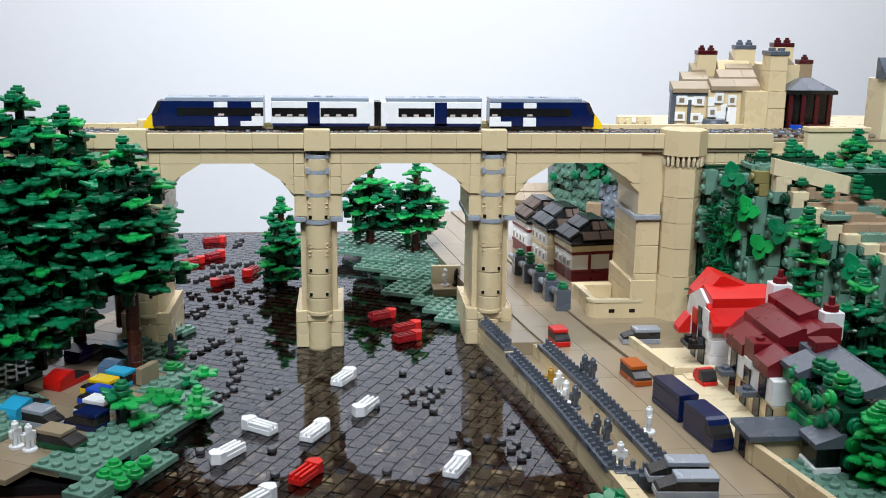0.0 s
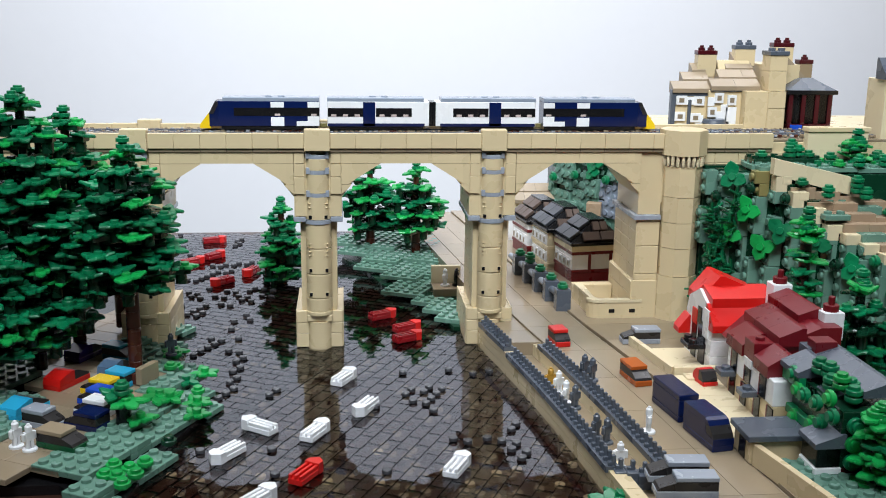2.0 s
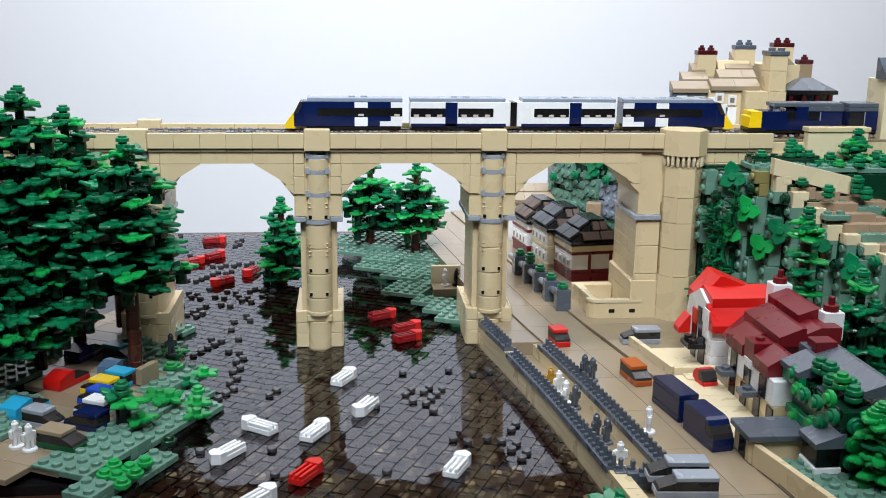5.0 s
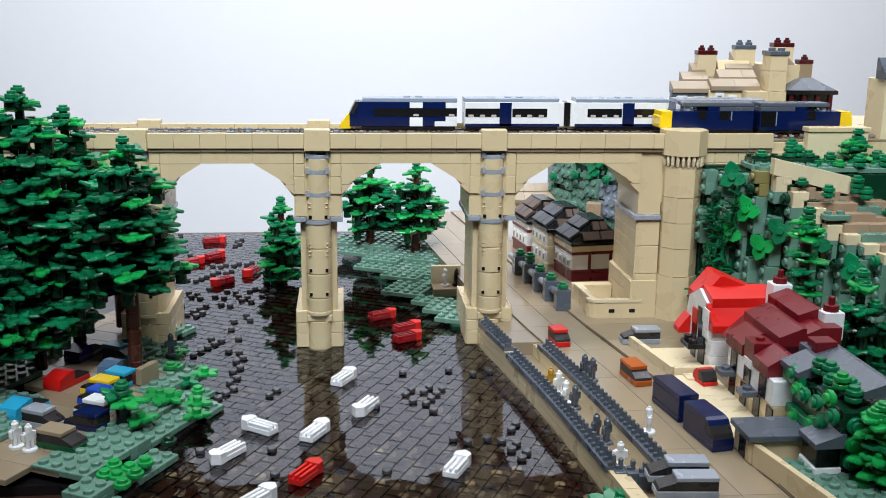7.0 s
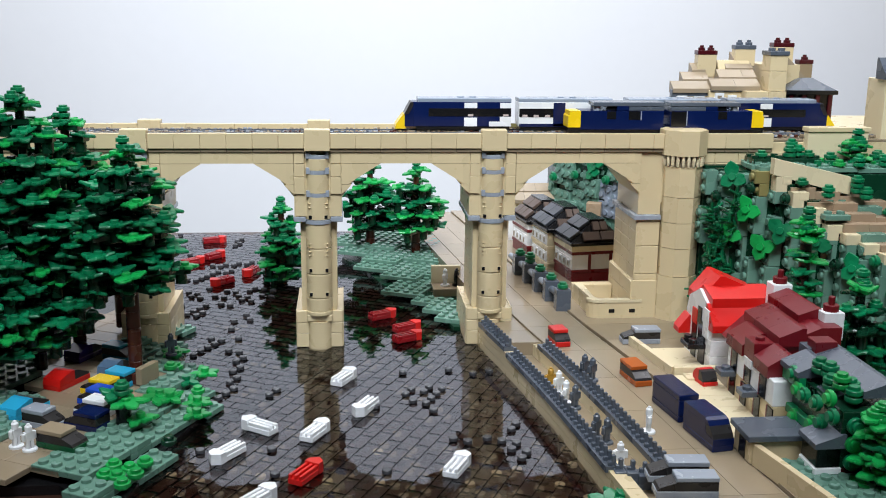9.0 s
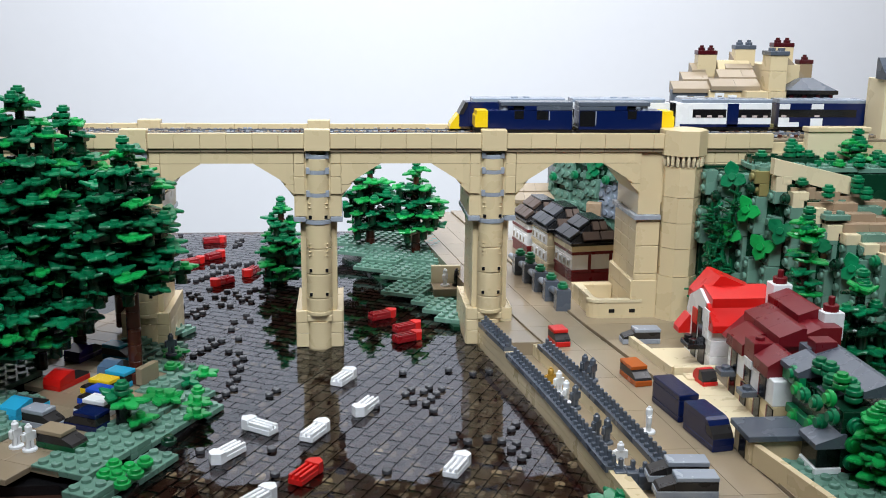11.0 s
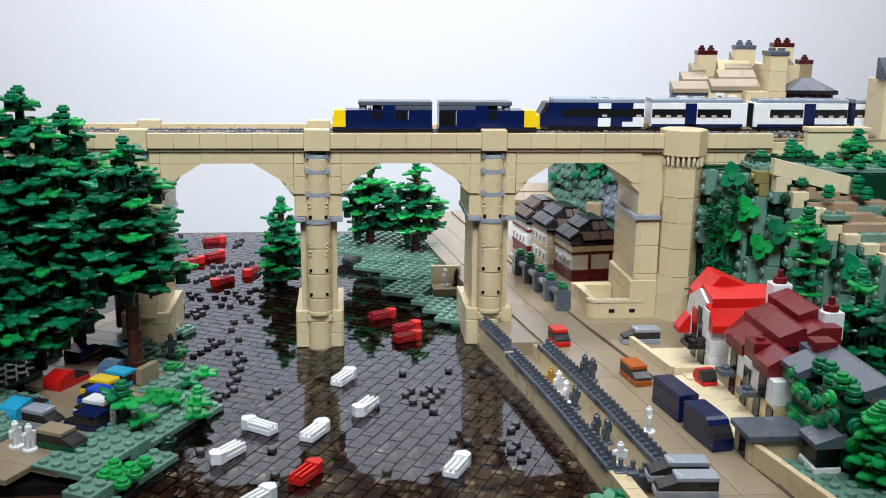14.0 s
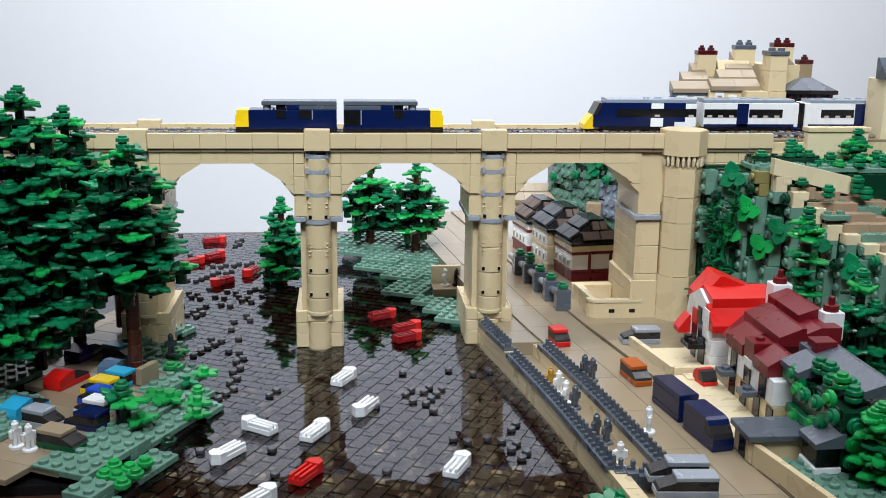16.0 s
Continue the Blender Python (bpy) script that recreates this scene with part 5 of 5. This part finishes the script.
def signal_box():
    s = thing("signal_box", "dark red signal box with smoked windows and grey hipped roof", "building", at(0, 0, -3.6))
    block("base", s, MAROON, 332, 364, 62, 84, 137, 145)
    for x in (333.5, 343, 353, 362.5):
        block("post", s, MAROON, x - 1.6, x + 1.6, 62, 65, 145, 166)
    block("glazing", s, SMOKE, 334, 362, 63.5, 82, 145, 166)
    block("cornice", s, BLACK, 329, 367, 60.5, 86, 166, 169)
    g = Geo()
    g.add([(330, 61, 169), (366, 61, 169), (366, 86, 169), (330, 86, 169), (344, 71, 177), (352, 71, 177), (352, 76, 177), (344, 76, 177)],
          [(0, 1, 5, 4), (1, 2, 6, 5), (2, 3, 7, 6), (3, 0, 4, 7), (4, 5, 6, 7), (3, 2, 1, 0)])
    geo_part("roof", g, DGREY, s, None, "dark grey hipped roof")
    chimney(s, 354, 92, 150, 36, 10, plastic("brown_tan_plastic", (0.30, 0.22, 0.13), 0.28), 1, MAROON)


signal_box()


def corner_house():
    h = thing("house", "pale tan house corner with dark grey roof and white fence", "house", at(8, 0, -7))
    block("wall", h, SAND, 364, 420, 6, 30, 120, 184)
    slab_roof(h, DGREY, 362, 420, 4, 30, 184, 12, 12, "x", 1, -1, 3.0, 58)
    block("chimney", h, SAND, 376, 390, 14, 26, 184, 208)
    win(h, 372, 6, 174, 7, 9, BLACK, "s", "window", 0.6)
    framed_window(h, 372, 6, 150, 8, 12, "s")
    win(h, 370, 6, 126, 6, 14, BLACK, "s", "door", 0.5)
    f = thing("fence", "white picket fence with narrow slats", "fence", at(0, 0, 0))
    for k in range(8):
        block("slat", f, WHITE, 362 + k * 4, 364 + k * 4, -36, -34.5, 124, 150)
    block("rail", f, WHITE, 360, 396, -36.6, -34, 140, 142)
    w = thing("yard_wall", "smooth tan yard wall beside the track", "wall", at(0, 0, 0))
    block("wall", w, SAND, 318, 359, -3, 4, 124, 143.5)
    block("coping", w, TAN, 317.5, 360, -4, 6, 143.6, 146.6)
    b = thing("blue_cart", "small bright blue plastic cart by the track", "cart", at(336, 65, 133.4))
    block("body", b, BLUE, -7, 7, -3.5, 3.5, 0, 4)
    block("cab", b, BLUE, -2, 7, -3.5, 3.5, 4.1, 7.5)
    p = thing("platform", "low tan platform with bench blocks behind the track", "platform", at(0, 0, 0))
    block("deck", p, TAN, 205, 252, 57, 66, 136, 140)
    for x in (212, 226):
        q = block("bench", p, TAN, x - 5, x + 5, 57, 62, 140, 147)
        for d in (-2.5, 2.5):
            part("stud", shared("tan_stud", lambda g: g.cyl(0, 0, 0, 1.5, 2.2, 12), SAND), q, at(d, -2.5, 3.6, 90))


corner_house()


# ---- street under the last arch ----
def timber_house(x, y, w, d, z1, label, wallmat, roofmat, rows, base, upper):
    """A street house, its south-west corner at x, y, turned to the street."""
    h = thing("house", label, "house", at(x, y, 17, 0, 0, 9))
    block("base_course", h, base, 0, w, 0, d, 0, 8)
    block("wall", h, wallmat, 0, w, 0, d, 8.1, z1)
    for z in rows:
        block("timber_band", h, DRED if upper else SAND, -0.6, w + 0.6, -0.6, d + 0.6, z, z + 2.4)
    n = max(3, int(d / 8.5))
    for z in (r + 3.8 for r in rows):
        if z + 7 > z1:
            continue
        panel = win(h, 0, d / 2, z - 0.9, d - 3, 8.4, WHITE, "w", "white_panel", 0.35)
        for k in range(n):
            f = win(h, -0.3, 2 + (k + 0.5) * (d - 4) / n, z, 4.6, 6.0, WHITE, "w", "window", 0.8)
            part("pane", shared("small_pane", lambda g: g.box(-0.3, 0.3, -1.4, 1.4, 1.1, 4.9, 0.05), BAND), f, at(-0.35, 0, 0))
    block("eave", h, BLACK, -1.8, w + 1.8, -1.8, d + 1.5, z1 + 0.1, z1 + 2.6)
    # black roof core, hipped to the south, with proud slates on the two slopes that show
    za, zb, xr, yr = z1 + 2.6, z1 + 15.5, w * 0.45, d * 0.30
    g = Geo()
    g.add([(0, 0, za), (w, 0, za), (w, d, za), (0, d, za), (xr, yr, zb), (w * 0.7, yr, zb), (w * 0.7, d, zb), (xr, d, zb)],
          [(0, 1, 5, 4), (1, 2, 6, 5), (2, 3, 7, 6), (3, 0, 4, 7), (4, 5, 6, 7), (3, 2, 1, 0)])
    geo_part("roof_core", g, BLACK, h)
    block("ridge", h, BLACK, xr - 2, w * 0.7, yr - 1, d, zb, zb + 2.4)
    for run, side in ((xr, "w"), (yr, "s")):
        ang = math.degrees(math.atan2(zb - za, run))
        ls = math.hypot(run, zb - za)
        for row in range(2):
            f = 0.03 + row * 0.5
            lo, hi = (yr * (f + 0.45), d) if side == "w" else (xr * (f + 0.40), w * (1 - 0.3 * (f + 0.42)))
            m = max(2, round((hi - lo) / 13))
            for k in range(m):
                c0, c1 = lo + (hi - lo) * k / m + 0.4, lo + (hi - lo) * (k + 1) / m - 0.4
                g = Geo()
                if side == "w":
                    g.box(0, ls * 0.43, c0, c1, 0.2, 2.6, 0.25)
                    geo_part("roof_slate", g, roofmat, h, at(run * f, 0, za + (zb - za) * f, 0, -ang))
                else:
                    g.box(c0, c1, 0, ls * 0.43, 0.2, 2.4, 0.25)
                    geo_part("roof_slate", g, HIPSLATE, h, at(0, run * f, za + (zb - za) * f, ang))
    return h


HIPSLATE = plastic("brown_grey_slate_plastic", (0.085, 0.055, 0.042), 0.4)
SLATE = plastic("dark_slate_plastic", (0.05, 0.055, 0.066), 0.38)


def under_arch():
    h = timber_house(187, 92, 42, 37, 29, "white and dark red timbered house with black slate roof", WHITE, SLATE, (8.1, 22.0), DRED, True)
    for x in (14, 31):
        block("timber_post", h, DRED, x - 1.2, x + 1.2, -0.7, 0.2, 8, 22)
    block("white_band", h, SAND, -0.9, 42.9, -0.9, 37.5, 24.6, 29.0)
    timber_house(176, 131, 40, 38, 31, "cream walled house with white windows and grey slate roof", SAND, SLATE, (4, 17.5), SAND, False)
    timber_house(167, 172, 38, 38, 29, "tall white house with dark red bands and black roof", WHITE, HIPSLATE, (8.1, 22.0), DRED, True)
    h = thing("house", "far tan roofed house at the end of the street", "house", at(0, 0, 0))
    block("wall", h, SAND, 166, 202, 236, 262, 17, 52)
    slab_roof(h, plastic("brown_tan_roof_plastic", (0.33, 0.235, 0.165), 0.22), 164, 204, 233, 262, 52, 9, 6.5, "x", 2, -1, 3.0, 11)
    for x in (176, 192):
        win(h, x, 236, 47, 9, 2.4, BLACK, "s", "window", 0.5)
    block("white_panel", h, WHITE, 162, 166, 236, 240, 17, 60)
    # green cliff
    c = tagged(new("cliff_behind"), "steep sand green studded cliff behind the street houses", "cliff", "", "structure")
    g = Geo()
    g.prism([(204, 240), (244, 150), (340, 150), (340, 280), (204, 280)], "z", -5, 106)
    geo_part("cliff_core", g, DGREEN, c)
    rng = random.Random(17)
    ux, uy = 38 / 94, -86 / 94

    def face(d, z):
        """A point d along the face; it leans back as it rises."""
        lean = (z - 30) * 0.10
        return 197 + ux * d - uy * lean, 238 + uy * d + ux * lean

    def side(nx, nz, mat):
        def build(g):
            g.box(-4 * nx + 0.1, 4 * nx - 0.1, 0, 14, 0, nz * 8 - 0.2, 0.3)
            for i in range(nx):
                for j in range(nz):
                    g.cyl(0, 0, 0, 1.8, 2.45, 12, mat=mt((i - (nx - 1) / 2) * 8, 0.1, 4 + j * 8, 90))
        return shared(("plate", nx, nz, "face"), build, mat)
    for k in range(6):
        d = -6 + rng.choice((0, 3.2, -3.2))
        while d < 96:
            nx = rng.choice((1, 1, 2, 2, 3))
            z = 25 + k * 13.8
            m = ROOFGREY if d > 62 and 48 < z < 78 else SGREEN
            x, y = face(d + nx * 4, z)
            out = rng.choice((-3.2, 0, 0, 3.2))
            part("plate", side(nx, 2, m), c, at(x + uy * out, y - ux * out, z + rng.choice((-3.2, 0, 0, 3.2)), -6, 0, -66))
            d += nx * 8
    for d, z, leafy in ((8, 76, 0), (14, 104, 0), (38, 82, 0), (62, 96, 1), (58, 88, 1), (4, 100, 1), (80, 84, 0)):
        x, y = face(d, z)
        x, y = x + uy * 4, y - ux * 4
        if leafy:
            tagged(part("leaf_plant", shared(("cliff_leaf", 8), lambda g: leaf_shape(g, 3, 9.5, random.Random(4), True), GREEN), None, at(x, y, z, 70, 0, -66)), "three-lobed green leaf plant on the cliff", "plant", "leaf plants")
        else:
            round_bush(x, y, z, 1, GREEN, None, True, -66)
    b = thing("rock", "plain tan block lodged in the cliff", "rock", at(222, 172, 50, 0, 0, -20))
    block("block", b, BANK, -6, 6, -5, 5, 0, 14)
    # garden posts
    for k in range(5):
        f = k / 4
        x, y = 166 - 13 * f, 26 + 98 * f
        p = thing("post", "dark grey garden post with green bush and pipe", "post", at(x, y, 16.8), "garden posts")
        block("pillar", p, DGREY, -5, 5, -5, 5, 0, 15)
        g = Geo()
        g.cyl(0, 0, -5, 22, 2.4, 12, mat=mt(-1, 0, 9.5, -90, 0, 7))
        geo_part("pipe", g, LGREY if k else DGREY, p)
        round_bush(0, 0, 15, 1 if k != 3 else 2, GREEN, p)
        block("link_wall", p, DGREY, -3, 2, 5, 19, 0, 9)
    # round cornered tan yard wall
    w = thing("yard_wall", "tan curved yard wall with dark slots", "wall", at(0, 0, 0))
    g = Geo()
    pts = [(181, 8)] + [(186 - 8 * math.cos(a), 8 - 8 * math.sin(a)) for a in (0.2, 0.6, 1.0, 1.4)] + [(214, 0), (214, 5), (187, 5), (184, 9), (184, 44), (178, 44)]
    g.prism(pts, "z", 17, 29)
    geo_part("wall", g, TAN, w)
    g = Geo()
    g.prism([(p[0] + (0.3 if p[0] > 190 else -0.5), p[1] - 0.5) for p in pts], "z", 29.1, 31.0)
    geo_part("coping", g, SAND, w)
    for x in (194, 208):
        block("slot", w, BLACK, x - 2, x + 2, -0.4, 0.6, 22, 24.5)
    block("wall", w, TAN, 178, 206, 46, 54, 17, 29)


under_arch()


# ---- planting on the near bank ----
def bank_plants():
    for x, y, n, m in ((-92, -186, 1, LIME), (-84, -190, 1, LIME), (-88, -198, 1, LIME), (-80, -196, 1, LIME), (-84, -206, 1, LIME), (-78, -184, 1, LIME), (-94, -196, 1, LIME),
                       (-84, -108, 1, LIME), (-66, -92, 1, LIME), (-86, -60, 1, LIME), (-84, -52, 1, LIME), (-88, -30, 1, LIME), (-71, -160, 1, DGREEN)):
        round_bush(x, y, 9.8 if shore_d(x, y) > 12 else 6.6, n, m)
    for x, y, m, r in ((-84, -108, LIME, 12), (-64, -108, LIME, 9), (-88, -140, LIME, 9), (-66, -62, LIME, 9), (-90, -22, LIME, 9), (-78, -112, LIME, 8), (-62, -125, LIME, 8), (-75, -75, GREEN, 8)):
        flower_leaf(x, y, 12.6 if shore_d(x, y) > 12 else 8.0, m, x * 7, r)
    s = thing("stump", "black trunk with bright green leaves by the cars", "tree", at(-97, -138, 9.8))
    g = Geo()
    g.cyl(0, 0, 0, 12, 4.0, 16)
    geo_part("trunk", g, BLACK, s)
    part("leaf", leaf_mesh(5, 11.0, LIME, 2), s, at(2, -2, 12, 0, 0, 20))
    part("leaf", leaf_mesh(4, 9.0, GREEN, 3), s, at(-4, 3, 15, 0, 0, 80))
    round_bush(0, 0, 15, 2, GREEN, s)
    b = thing("tan_block", "tan tile and dark brown block by the tree foot", "block", at(-96, -78, 9.8, 0, 0, GRID + 90))
    block("tile", b, DTAN, -8, 8, -2, 2, 0, 10)
    block("brick", b, BROWN, -8, 4, 2.1, 8, 0, 6)


bank_plants()


def front_plants():
    for x, y in ((137, -236), (142, -240), (131, -240), (107, -232)):
        flower_leaf(x, y, 9.0 if x > 120 else 0.1, LIME if x < 120 else GREEN, x * 11, 9, 20)
    w = thing("landing_wall", "low tan landing wall on the far bank", "wall", at(0, 0, 0))
    block("wall", w, SAND, 84, 107, 131, 135, 5, 22)
    block("landing", w, DTAN, 84, 110, 112, 131, 2, 8.4)


front_plants()


def motions():
    """The long train runs steadily away to the east, the locomotives come west on the near track."""
    walk(LONG, [(t, at(-112.2 + 18.08 * t, 40, 139.7)) for t in (0, 4, 8, 12, 16)])
    walk(PAIR, [(t, at(436.0 - 30.45 * t, 20, 140.0)) for t in (0, 4, 8, 12, 16)])


motions()
